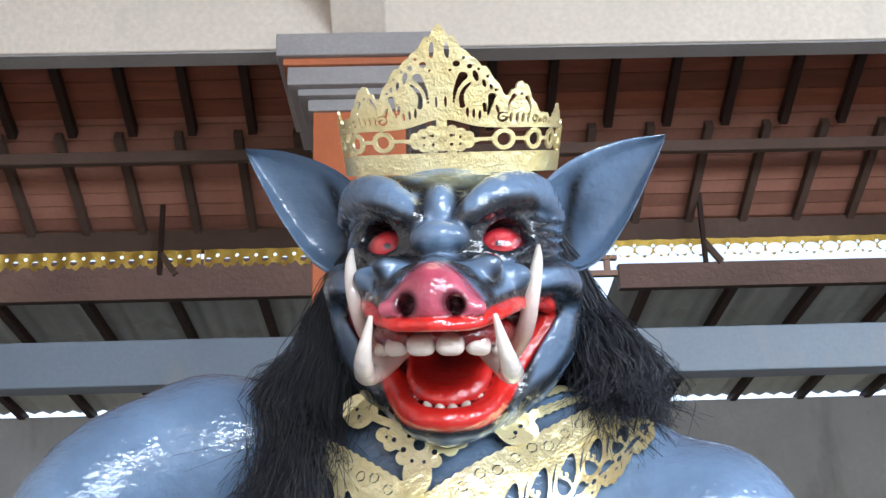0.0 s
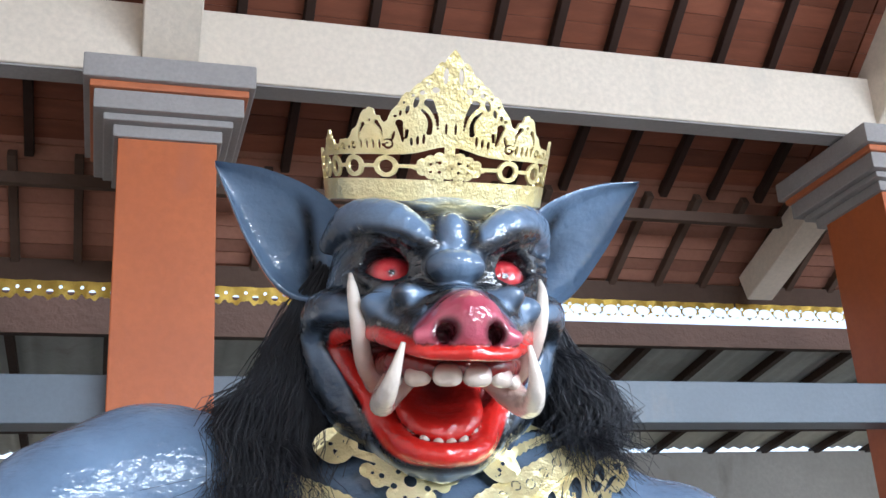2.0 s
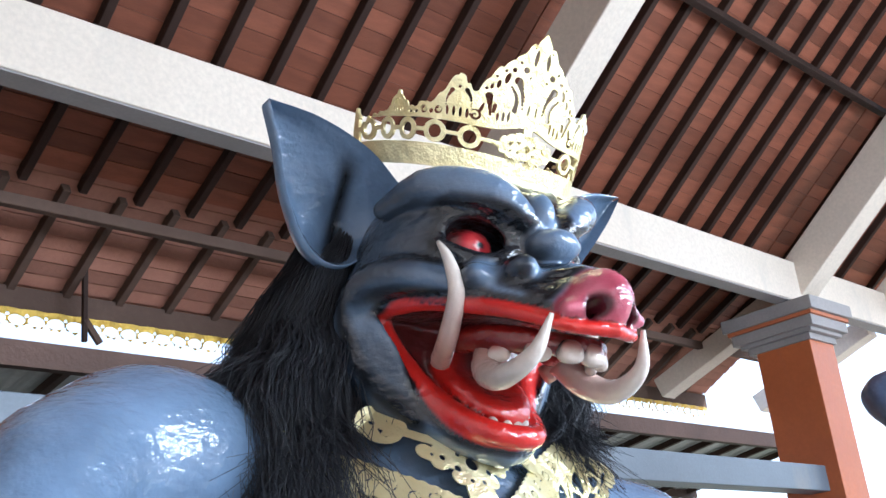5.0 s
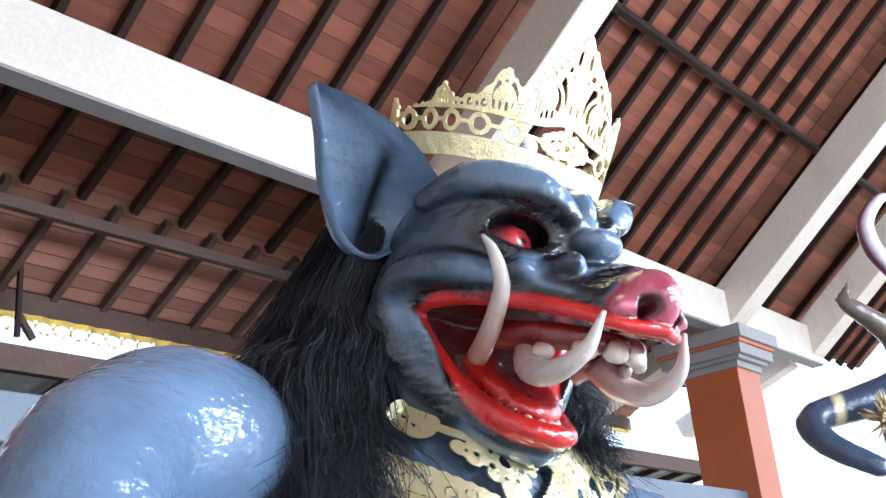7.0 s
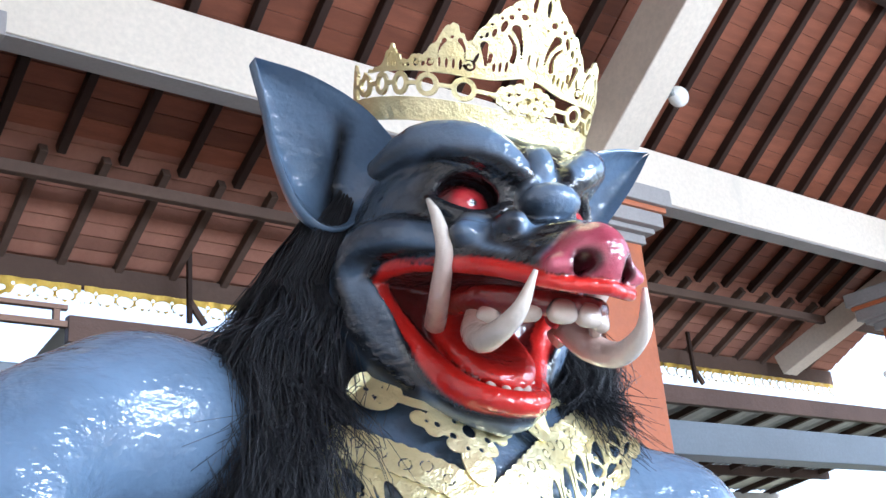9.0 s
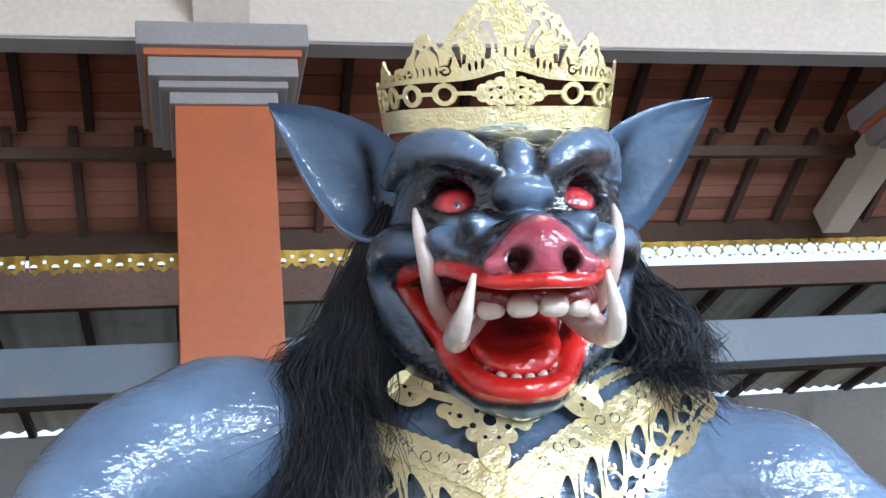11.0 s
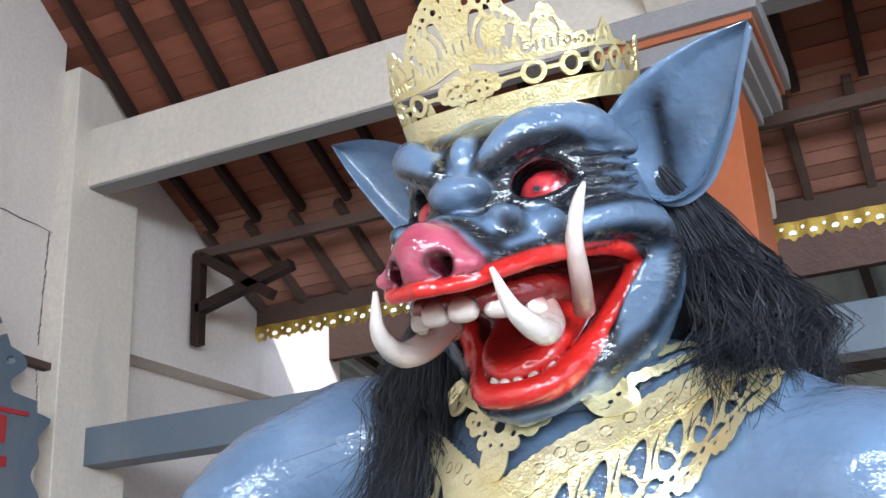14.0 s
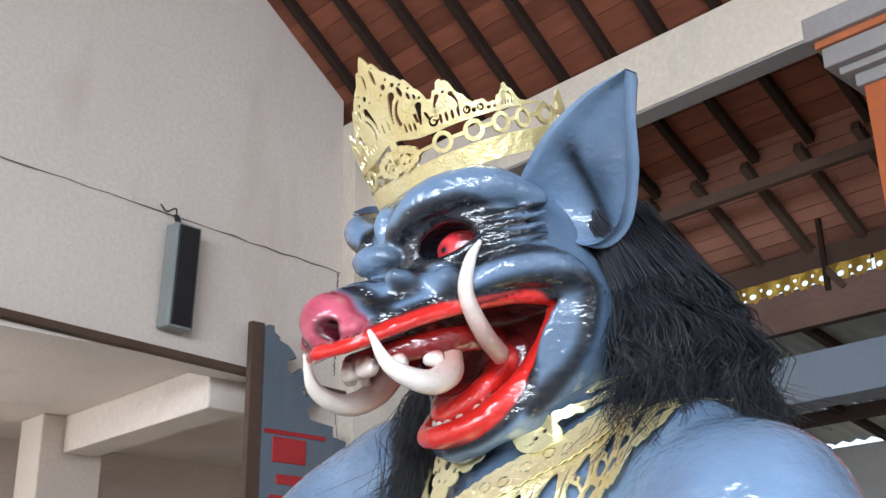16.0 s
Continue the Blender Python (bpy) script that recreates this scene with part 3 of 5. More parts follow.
def statue():
    Vs, Cs, Fs, n = [], [], [], 0

    def put(V, C, F, m):
        nonlocal n
        R = np.array(m.to_3x3())
        Vs.append(V @ R.T + np.array(m.translation))
        Cs.append(C)
        Fs.extend(tuple(int(i) + n for i in f) for f in F)
        n += len(V)

    axes, P = field_grid((-0.26, -0.25, -0.40), (0.26, 0.40, 0.24), 0.0045)
    V, F = skin(axes, head_field(P))
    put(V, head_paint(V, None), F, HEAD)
    axes, P = field_grid((-0.95, -0.55, -1.97), (0.95, 0.35, 0.28), 0.014)
    V, F = skin(axes, body_field(P))
    C = np.tile(SLATE * 1.14, (len(V), 1))
    blot = np.array([noise.noise(Vector(v) * 5.0) + 0.5 * noise.noise(Vector(v) * 17.0) for v in V])
    tint(C, 0.45 * np.clip(blot, 0, 1), SLATE * 0.75)
    tint(C, 0.30 * np.clip(-blot, 0, 1), SLATE * 1.6)
    # shade under chin and collar is put into the paint round the throat
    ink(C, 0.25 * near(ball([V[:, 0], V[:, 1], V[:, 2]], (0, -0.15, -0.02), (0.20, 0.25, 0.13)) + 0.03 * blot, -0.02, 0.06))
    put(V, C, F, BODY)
    for s in (-1, 1):
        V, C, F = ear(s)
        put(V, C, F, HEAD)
        # eyeball: iris red, pupil dark, darker rim
        c = (s * EYE_AT[0], EYE_AT[1], EYE_AT[2])
        V, F = globe(c, (EYE_R, EYE_R, EYE_R * 0.86), 40, 36)
        C = np.tile(np.array((0.46, 0.018, 0.03)), (len(V), 1))
        aim = np.array((s * 0.05, -1.0, -0.12))
        aim /= np.linalg.norm(aim)
        ang = np.degrees(np.arccos(np.clip((V - c) @ aim / EYE_R, -1, 1)))
        tint(C, near(np.abs(ang - 24), 2, 14) * 0.35, np.array((0.75, 0.10, 0.09)))
        tint(C, near(ang, 7, 11), INK)
        tint(C, near(-ang, -56, -30), DARKRED * 0.8)
        put(V, C, F, HEAD)
        # tusks
        for pts in ([(0.070, 0.005, -0.145, 0.031), (0.098, -0.012, -0.185, 0.026), (0.110, -0.060, -0.207, 0.021), (0.104, -0.120, -0.190, 0.014), (0.090, -0.148, -0.140, 0.004)],
                    [(0.105, 0.085, -0.145, 0.019), (0.128, 0.030, -0.120, 0.0175), (0.142, -0.012, -0.072, 0.0145), (0.150, -0.010, -0.022, 0.0105), (0.152, 0.008, 0.012, 0.004)]):
            V, F = tube([(s * p[0], *p[1:3], p[3] * 0.86) for p in pts], 26, 14)
            C = np.tile(IVORY, (len(V), 1))
            k = np.arange(len(V)) / len(V)
            tint(C, 0.9 * near(k, 0.08, 0.68), np.array((0.40, 0.18, 0.14)))
            put(V, C, F, HEAD)
    # teeth
    rnd = random.Random(4)
    for u, v, w, r, turn in ((-0.091, -0.036, -0.168, 0.017, 55), (-0.061, -0.084, -0.174, 0.021, 32), (-0.0215, -0.108, -0.178, 0.0225, 6), (0.0215, -0.108, -0.178, 0.0225, -6), (0.061, -0.084, -0.174, 0.021, -32), (0.091, -0.036, -0.168, 0.017, -55)):
        V, F = globe((0, 0, 0), (1, 1, 1), 22, 14)
        V = np.sign(V) * np.abs(V) ** np.array((0.70, 0.8, 0.70)) * np.array((r * 0.98, r * 0.55, r * 0.78))
        rim = np.hypot(V[:, 0] / (r * 0.98), V[:, 2] / (r * 0.78))
        rim = near(-rim, -1.02, -0.86) * near(-V[:, 2], -0.1 * r, 0.4 * r)
        V[:, 0] *= 1 - 5.0 * np.clip(V[:, 2], 0, 1)
        V = V @ np.array(Euler((0, 0, radians(-turn))).to_matrix()).T + np.array((u, v + 0.003, w + 0.004))
        C = np.tile(TOOTH, (len(V), 1))
        tint(C, near(-(V[:, 2] - w), -0.016, 0.001), np.array((0.36, 0.10, 0.08)))
        tint(C, rim, INK)
        put(V, C, F, HEAD)
    for k in range(8):
        a = (k - 3.5) / 3.5
        p = (0.072 * a, 0.054 + 0.052 * a * a, -0.242 + 0.040 * a * a)
        V, F = globe(p, (0.0085, 0.007, 0.0075 + 0.003 * rnd.random()), 14, 10)
        put(V, np.tile(TOOTH * 0.9, (len(V), 1)), F, HEAD)
    me = bpy.data.meshes.new("boar_statue")
    me.from_pydata(np.concatenate(Vs).tolist(), [], Fs)
    a = me.color_attributes.new("paint", "FLOAT_COLOR", "POINT")
    C = np.concatenate(Cs)
    a.data.foreach_set("color", np.column_stack((C, np.ones(len(C)))).astype(np.float32).ravel())
    me.polygons.foreach_set("use_smooth", np.ones(len(me.polygons), bool))
    me.materials.append(statue_paint())
    me.update()
    return tagged(new("boar_statue", me), "glossy slate-blue boar-headed demon statue with ivory tusks and open red mouth", "statue")


def statue_paint():
    m, t, p = nodes_of("glossy statue enamel")
    a = t.nodes.new("ShaderNodeAttribute")
    a.attribute_name = "paint"
    v = coords(t)
    f = noised(t, 7.0, v, 6.0, 0.3, 0.7)
    g = noised(t, 48.0, v, 5.0, 0.3, 0.7, 0.65)
    h = add(t, "ShaderNodeHueSaturation")
    r = t.nodes.new("ShaderNodeMapRange")
    r.inputs["To Min"].default_value, r.inputs["To Max"].default_value = 0.80, 1.20
    t.links.new(f, r.inputs["Value"])
    t.links.new(r.outputs["Result"], h.inputs["Value"])
    t.links.new(a.outputs["Color"], h.inputs["Color"])
    t.links.new(h.outputs["Color"], p.inputs["Base Color"])
    p.inputs["Roughness"].default_value = 0.5
    p.inputs["Specular IOR Level"].default_value = 0.12
    p.inputs["Coat Weight"].default_value, p.inputs["Coat Roughness"].default_value = 1.0, 0.035
    p.inputs["Coat IOR"].default_value = 1.68
    # brushed lumps under the varnish, and a smoother run of the varnish itself
    lump = noised(t, 16.0, v, 3.0, 0.2, 0.8)
    ridge = noised(t, 34.0, coords(t, (1.0, 1.0, 2.2)), 3.0, 0.25, 0.75, 0.5)
    for heights, strength, distance, socket in (((g, 0.30, lump), 0.40, 0.009, "Normal"), ((ridge, 0.45, lump), 0.50, 0.010, "Coat Normal")):
        s = t.nodes.new("ShaderNodeMath")
        s.operation = "MULTIPLY_ADD"
        s.inputs[1].default_value = heights[1]
        t.links.new(heights[0], s.inputs[0])
        t.links.new(heights[2], s.inputs[2])
        b = add(t, "ShaderNodeBump", Strength=strength, Distance=distance)
        t.links.new(s.outputs[0], b.inputs["Height"])
        t.links.new(b.outputs["Normal"], p.inputs[socket])
    return m


boar = statue()

# ---- gilded lace: a flat pattern cut along its outline, laid on a surface ----
def lace_mesh(name, f, s0, s1, h0, h1, step, lay, thick):
    """Solid where f(s, h) < 0; lay(s, h, depth) gives the places."""
    S, H = np.meshgrid(np.arange(s0, s1 + step, step), np.arange(h0, h1 + step, step), indexing="ij")
    F = f(S, H)
    nx, ny = F.shape
    pts, tris, cache = [], [], {}

    def node(i, j):
        k = (i, j)
        if k not in cache:
            cache[k] = len(pts)
            pts.append((S[i, j], H[i, j]))
        return cache[k]

    def cut(a, b):
        k = (a, b) if a < b else (b, a)
        if k not in cache:
            a, b = k
            fa, fb = F[a], F[b]
            t = fa / (fa - fb)
            cache[k] = len(pts)
            pts.append((S[a] + (S[b] - S[a]) * t, H[a] + (H[b] - H[a]) * t))
        return cache[k]

    low = np.minimum(np.minimum(F[:-1, :-1], F[1:, :-1]), np.minimum(F[:-1, 1:], F[1:, 1:]))
    rims = []
    for i, j in np.argwhere(low < 0):
        q = [(i, j), (i + 1, j), (i + 1, j + 1), (i, j + 1)]
        for tri in ((q[0], q[1], q[2]), (q[0], q[2], q[3])):
            poly, marks = [], []
            for a, b in zip(tri, tri[1:] + tri[:1]):
                if F[a] < 0:
                    poly.append(node(*a))
                    marks.append(False)
                if (F[a] < 0) != (F[b] < 0):
                    poly.append(cut(a, b))
                    marks.append(True)
            if len(poly) > 2:
                tris.append(tuple(poly))
                for k in range(len(poly)):
                    l = (k + 1) % len(poly)
                    if marks[k] and marks[l]:
                        rims.append((poly[k], poly[l]))
    p = np.array(pts)
    n = len(p)
    V = np.concatenate([lay(p[:, 0], p[:, 1], 0.0), lay(p[:, 0], p[:, 1], thick)])
    faces = tris + [tuple(n + k for k in t[::-1]) for t in tris] + [(b, a, n + a, n + b) for a, b in rims]
    me = bpy.data.meshes.new(name)
    me.from_pydata(V.tolist(), [], faces)
    me.update()
    return me


def disc(S, H, s, h, r):
    return np.hypot(S - s, H - h) - r


def oval(S, H, s, h, a, b, turn=0.0):
    c, d = math.cos(turn), math.sin(turn)
    x, y = (S - s) * c + (H - h) * d, -(S - s) * d + (H - h) * c
    return (np.hypot(x / a, y / b) - 1) * min(a, b)


def stroke(S, H, pts, w):
    q = [(x, y) for x, y in pts]
    d = np.full(S.shape, 9.0)
    for (x0, y0), (x1, y1) in zip(q, q[1:]):
        dx, dy = x1 - x0, y1 - y0
        t = np.clip(((S - x0) * dx + (H - y0) * dy) / (dx * dx + dy * dy + 1e-12), 0, 1)
        d = np.minimum(d, np.hypot(S - x0 - dx * t, H - y0 - dy * t))
    return d - w


def curl(x, y, r, a0, turns, n=18, shrink=0.75):
    """Points of a scroll that winds in on itself."""
    return [(x + r * (1 - shrink * k / n) * math.cos(a0 + turns * 2 * math.pi * k / n), y + r * (1 - shrink * k / n) * math.sin(a0 + turns * 2 * math.pi * k / n)) for k in range(n + 1)]


def gold_foil():
    m, t, p = nodes_of("embossed gold foil")
    v = coords(t)
    f = noised(t, 55.0, v, 5.0, 0.3, 0.7)
    g = noised(t, 9.0, v, 4.0, 0.35, 0.65)
    c = mixed(t, g, (0.96, 0.87, 0.52), (0.86, 0.72, 0.34))
    t.links.new(c, p.inputs["Base Color"])
    p.inputs["Metallic"].default_value, p.inputs["Roughness"].default_value = 0.75, 0.32
    w = add(t, "ShaderNodeTexVoronoi", Scale=240.0)
    t.links.new(v, w.inputs["Vector"])
    k = t.nodes.new("ShaderNodeMath")
    k.operation = "MULTIPLY_ADD"
    k.inputs[1].default_value = 0.45
    t.links.new(w.outputs["Distance"], k.inputs[0])
    t.links.new(f, k.inputs[2])
    bumped(t, p, k.outputs[0], 0.36, 0.004)
    return m


GOLD = gold_foil()
CROWN = HEAD @ pose(0, 0.10, 0.178, 22, 0, 0)
ARC = 0.165
PROFILE_S = np.array([0.0, 0.0165, 0.037, 0.058, 0.0725, 0.0865, 0.0915, 0.099, 0.113, 0.125, 0.136, 0.152, 0.166, 0.176, 0.186, 0.196, 0.208, 0.219, 0.230, 0.242, 0.262, 0.285, 0.300, 0.314, 0.325, 0.336])
PROFILE_H = np.array([0.243, 0.221, 0.195, 0.174, 0.156, 0.129, 0.121, 0.134, 0.150, 0.136, 0.116, 0.096, 0.098, 0.090, 0.087, 0.092, 0.104, 0.114, 0.098, 0.082, 0.078, 0.073, 0.066, 0.078, 0.094, 0.040])


def rosette_pattern(X, H):
    f = np.minimum(oval(X, H, 0.0, 0.054, 0.054, 0.0085), disc(X, H, 0.0, 0.056, 0.019))
    for s, h in ((0.014, 0.072), (0.026, 0.067), (0.014, 0.040), (0.026, 0.044), (0.037, 0.061), (0.037, 0.049)):
        f = np.minimum(f, disc(X, H, s, h, 0.0078))
    for s, h, r in ((0.0, 0.056, 0.0058), (0.0135, 0.063, 0.0028), (0.0, 0.073, 0.0030), (0.0135, 0.048, 0.0028), (0.026, 0.060, 0.0024), (0.026, 0.048, 0.0024)):
        f = np.maximum(f, -disc(X, H, s, h, r))
    return f


def comma(S, H, pts, w0, w1):
    """A drop that thins out along a bent line."""
    q = bend([(x, y, 0) for x, y in pts], 9)
    d = np.full(S.shape, 9.0)
    for k, p in enumerate(q):
        d = np.minimum(d, disc(S, H, p[0], p[1], w0 + (w1 - w0) * (k / 8) ** 0.7))
    return d


def spray(X, H, s, h, wide, tall):
    """Openings round a palmette: slits at its foot, a drop on either flank and small eyes above."""
    f = np.full(X.shape, 1.0)
    for k in range(4):
        f = np.minimum(f, oval(X, H, s + wide * (-0.48 + 0.32 * k), h + tall * 0.17, wide * 0.085, tall * 0.15, -0.05))
    f = np.minimum(f, comma(X, H, [(s - wide * 0.36, h + tall * 0.80), (s - wide * 0.58, h + tall * 0.60), (s - wide * 0.66, h + tall * 0.32)], wide * 0.13, wide * 0.04))
    f = np.minimum(f, comma(X, H, [(s + wide * 0.34, h + tall * 0.74), (s + wide * 0.54, h + tall * 0.52), (s + wide * 0.58, h + tall * 0.26)], wide * 0.13, wide * 0.04))
    f = np.minimum(f, disc(X, H, s, h + tall * 0.86, wide * 0.09))
    return f


def crown_pattern(S, H):
    X = np.abs(S)
    top = np.interp(X, PROFILE_S, PROFILE_H)
    edge = 0.0046 * np.abs(np.sin(X * 210 + 0.6)) + 0.0018 * np.sin(X * 520 + H * 190) - 0.002
    outline = (H - top - edge) * 0.62
    outline = np.maximum(outline, X - PROFILE_S[-1])
    outline = np.maximum(outline, (-H - 0.015 * np.clip(1 - X / 0.07, 0, 1)) * 0.9)
    # openings of the ring row, under a bar that rises to the middle
    bar_low = 0.0735 + 0.016 * np.exp(-(X / 0.040) ** 2)
    row = np.maximum(np.maximum(0.0345 - H, H - bar_low), X - 0.315)
    fill = np.maximum(np.abs(H - 0.0555) - 0.0030, 0.050 - X)
    for s in (0.090, 0.143, 0.194, 0.243, 0.290):
        fill = np.minimum(fill, np.hypot(X - s, H - 0.0545) - 0.0175)
        fill = np.maximum(fill, 0.0105 - np.hypot(X - s, H - 0.0545))
    fill = np.minimum(fill, np.minimum(rosette_pattern(X, H), X - 0.0075 + 0.25 * np.clip(0.07 - H, 0, 1)))
    row = np.maximum(row, -fill)
    # openings of the tall front point
    holes = oval(X, H, 0.0100, 0.2020, 0.0034, 0.0140, 0.06)
    holes = np.minimum(holes, comma(X, H, [(0.0310, 0.1585), (0.0255, 0.1490), (0.0200, 0.1340), (0.0180, 0.1180)], 0.0068, 0.0020))
    holes = np.minimum(holes, comma(X, H, [(0.0400, 0.1460), (0.0325, 0.1370), (0.0285, 0.1240), (0.0300, 0.1110)], 0.0022, 0.0042))
    holes = np.minimum(holes, comma(X, H, [(0.0705, 0.1240), (0.0680, 0.1100), (0.0655, 0.0960)], 0.0060, 0.0022))
    holes = np.minimum(holes, comma(X, H, [(0.0600, 0.1120), (0.0610, 0.1020)], 0.0030, 0.0026))
    for s, h, a, b, u in ((0.0065, 0.118, 0.0018, 0.010, 0.0), (0.0370, 0.1000, 0.0024, 0.0085, 0.05), (0.0455, 0.0975, 0.0024, 0.0080, 0.0), (0.0540, 0.0950, 0.0024, 0.0075, -0.05),
                          (0.0480, 0.1585, 0.0038, 0.0095, 0.25), (0.0595, 0.1460, 0.0030, 0.0070, 0.2), (0.0690, 0.1400, 0.0024, 0.0050, 0.2), (0.0790, 0.1030, 0.0026, 0.0090, 0.3)):
        holes = np.minimum(holes, oval(X, H, s, h, a, b, u))
    for s, h, r in ((0.0225, 0.1790, 0.0050), (0.0400, 0.1740, 0.0038), (0.0140, 0.1690, 0.0022), (0.0320, 0.1880, 0.0026), (0.0520, 0.1690, 0.0024), (0.0640, 0.1570, 0.0022), (0.0760, 0.1350, 0.0026), (0.0150, 0.2170, 0.0020)):
        holes = np.minimum(holes, disc(X, H, s, h, r))
    scroll = np.maximum(disc(X, H, 0.0865, 0.0905, 0.0085), -stroke(X, H, curl(0.0870, 0.0900, 0.0060, 0.4, 0.8), 0.0016))
    holes = np.minimum(holes, scroll)
    # side points and the low run towards the back
    holes = np.minimum(holes, spray(X, H, 0.1130, 0.0800, 0.030, 0.056))
    for s, h, r in ((0.1410, 0.0880, 0.0066), (0.1520, 0.0845, 0.0040), (0.1640, 0.0860, 0.0062), (0.1780, 0.0815, 0.0040), (0.1890, 0.0815, 0.0038), (0.2400, 0.0790, 0.0030), (0.2520, 0.0770, 0.0024), (0.318, 0.068, 0.0040)):
        ring = np.maximum(disc(X, H, s, h, r), -stroke(X, H, curl(s, h, r * 0.55, 2.0, 0.7), 0.0011)) if r > 0.005 else disc(X, H, s, h, r)
        holes = np.minimum(holes, ring)
    holes = np.minimum(holes, spray(X, H, 0.2150, 0.0790, 0.020, 0.026))
    holes = np.maximum(holes, H - top + 0.0045)
    holes = np.maximum(holes, bar_low + 0.0058 - H)
    return np.maximum(np.maximum(outline, -row), -holes)


def crown_lay(s, h, depth):
    a = s / ARC
    back = np.abs(a) > math.pi / 2
    ru, rv = 0.178 + 0.020 * np.clip(np.abs(a) - 1.3, 0, 1), np.where(back, 0.190, 0.122)
    sq = 1 + 0.06 * np.sin(2 * a) ** 2
    flare = 1 + h * 0.75
    relief = 0.0003 * np.sin(s * 210) * np.sin(h * 190)
    k = sq * flare + (depth + relief) / 0.16
    P = np.stack([ru * k * np.sin(a), -rv * k * np.cos(a), h * 0.985], 1)
    return P


crown = thing("crown", "pierced gold foil crown with filigree points worn by the statue", "crown")
crown.matrix_world = CROWN
for name, f, h0, h1, out in (("band", lambda S, H: np.maximum(crown_pattern(S, H), H - 0.034), -0.020, 0.040, -0.003),
                             ("openwork", lambda S, H: np.maximum(crown_pattern(S, H), 0.0325 - H), 0.030, 0.258, -0.003),
                             ("rosette", lambda S, H: np.maximum(rosette_pattern(np.abs(S), H), -disc(np.abs(S), H, 0.03, 0.056, 0.003)), 0.02, 0.09, 0.0)):
    me = lace_mesh(name, f, -0.342 if name != "rosette" else -0.07, 0.342 if name != "rosette" else 0.07, h0, h1, 0.0020, (lambda s, h, d: crown_lay(s, h, d + 0.006)) if name == "rosette" else crown_lay, out - 0.001)
    me.materials.append(GOLD)
    new(name, me).parent = crown


# chest collar: pierced gold plates lying on the neck and chest
def chest_depth(u, w):
    """How far forward the body's skin lies at u, w in the body frame."""
    lo, hi = np.full(u.shape, -0.40), np.full(u.shape, 0.10)
    for _ in range(18):
        mid = (lo + hi) / 2
        inside = body_field([u, mid, w]) < 0
        hi = np.where(inside, mid, hi)
        lo = np.where(inside, lo, mid)
    return (lo + hi) / 2


def collar_lay(s, h, depth):
    v = chest_depth(s, h)
    relief = 0.0005 * np.sin(s * 160 + h * 60) * np.sin(h * 150)
    return np.stack([s, v - 0.014 - depth + relief, h], 1)


def v_line(X):
    return -0.150 + 0.66 * X - 0.35 * np.square(X)


def band_pattern(S, H):
    X = np.abs(S - 0.012)
    f = np.maximum(np.abs(H - v_line(X)) * 0.85 - 0.023 - 0.0012 * np.sin(X * 420), X - np.where(S < 0, 0.27, 0.31))
    for k in range(9):
        x = 0.06 + 0.026 * k
        f = np.maximum(f, -(np.abs(disc(X, H, x, float(v_line(x)) + 0.006 * math.sin(k * 2.1), 0.008)) - 0.0012))
    return f


def plate_pattern(S, H):
    X = np.abs(S - 0.012)
    f = np.maximum(X - 0.030 - 0.012 * np.abs(np.sin(H * 40)), np.maximum(H + 0.125, -0.47 - H))
    for k in range(5):
        f = np.maximum(f, -oval(X, H, 0.020, -0.21 - 0.05 * k, 0.006, 0.012, 0.3))
    return f


def fringe_reach(X):
    return np.interp(X, [0.0, 0.05, 0.10, 0.19, 0.26, 0.32, 0.37], [0.19, 0.17, 0.150, 0.118, 0.092, 0.066, 0.03])


def skirt_pattern(S, H):
    X = np.abs(S - 0.012)
    base = v_line(X) - 0.026
    reach = fringe_reach(X)
    low = base - reach - 0.016 * np.abs(np.sin(X * 58)) - 0.005 * np.abs(np.sin(X * 230))
    inside = np.maximum((low - H) * 0.8, (H - base) * 0.85)
    inside = np.maximum(inside, X - np.where(S < 0, 0.27, 0.365))
    # a row of arched openings with a curled leaf in each, split stems between them, eyes along the scalloped rim
    d = base - H
    X = X + 0.012 * np.sin(d * 24)
    pitch = 0.044
    f = inside
    cell = np.mod(X - 0.030, pitch) - pitch / 2
    stem = np.mod(X - 0.030 + pitch / 2, pitch) - pitch / 2
    arch = (np.hypot(cell / (0.0155 - 0.10 * np.clip(0.05 - d, 0, 0.05)), (d - 0.40 * reach) / (0.30 * reach)) - 1) * 0.013
    f = np.maximum(f, -arch)
    f = np.maximum(f, -(np.hypot(stem / 0.0020, (d - 0.34 * reach) / (0.24 * reach)) - 1) * 0.002)
    f = np.maximum(f, -(np.hypot(stem / 0.0090, (d - 0.76 * reach) / (0.09 * reach)) - 1) * 0.008)
    for u, n, q in ((0.0, 0.84, 0.0042), (0.011, 0.80, 0.0030), (-0.011, 0.80, 0.0030), (0.019, 0.95, 0.0030), (-0.006, 1.0, 0.0026)):
        f = np.maximum(f, -(np.hypot(cell - u, d - n * reach) - q))
    for k in range(8):
        x = 0.030 + pitch * (k + 0.5)
        b = float(v_line(x)) - 0.026
        r = float(fringe_reach(x))
        leaf = np.minimum(stroke(X, H, curl(x - 0.003, b - 0.46 * r, 0.0085, 2.5, 0.8), 0.0021), stroke(X, H, [(x + 0.010, b - 0.66 * r), (x + 0.004, b - 0.56 * r), (x - 0.011, b - 0.50 * r)], 0.0022))
        f = np.minimum(f, np.maximum(leaf, inside))
    return f


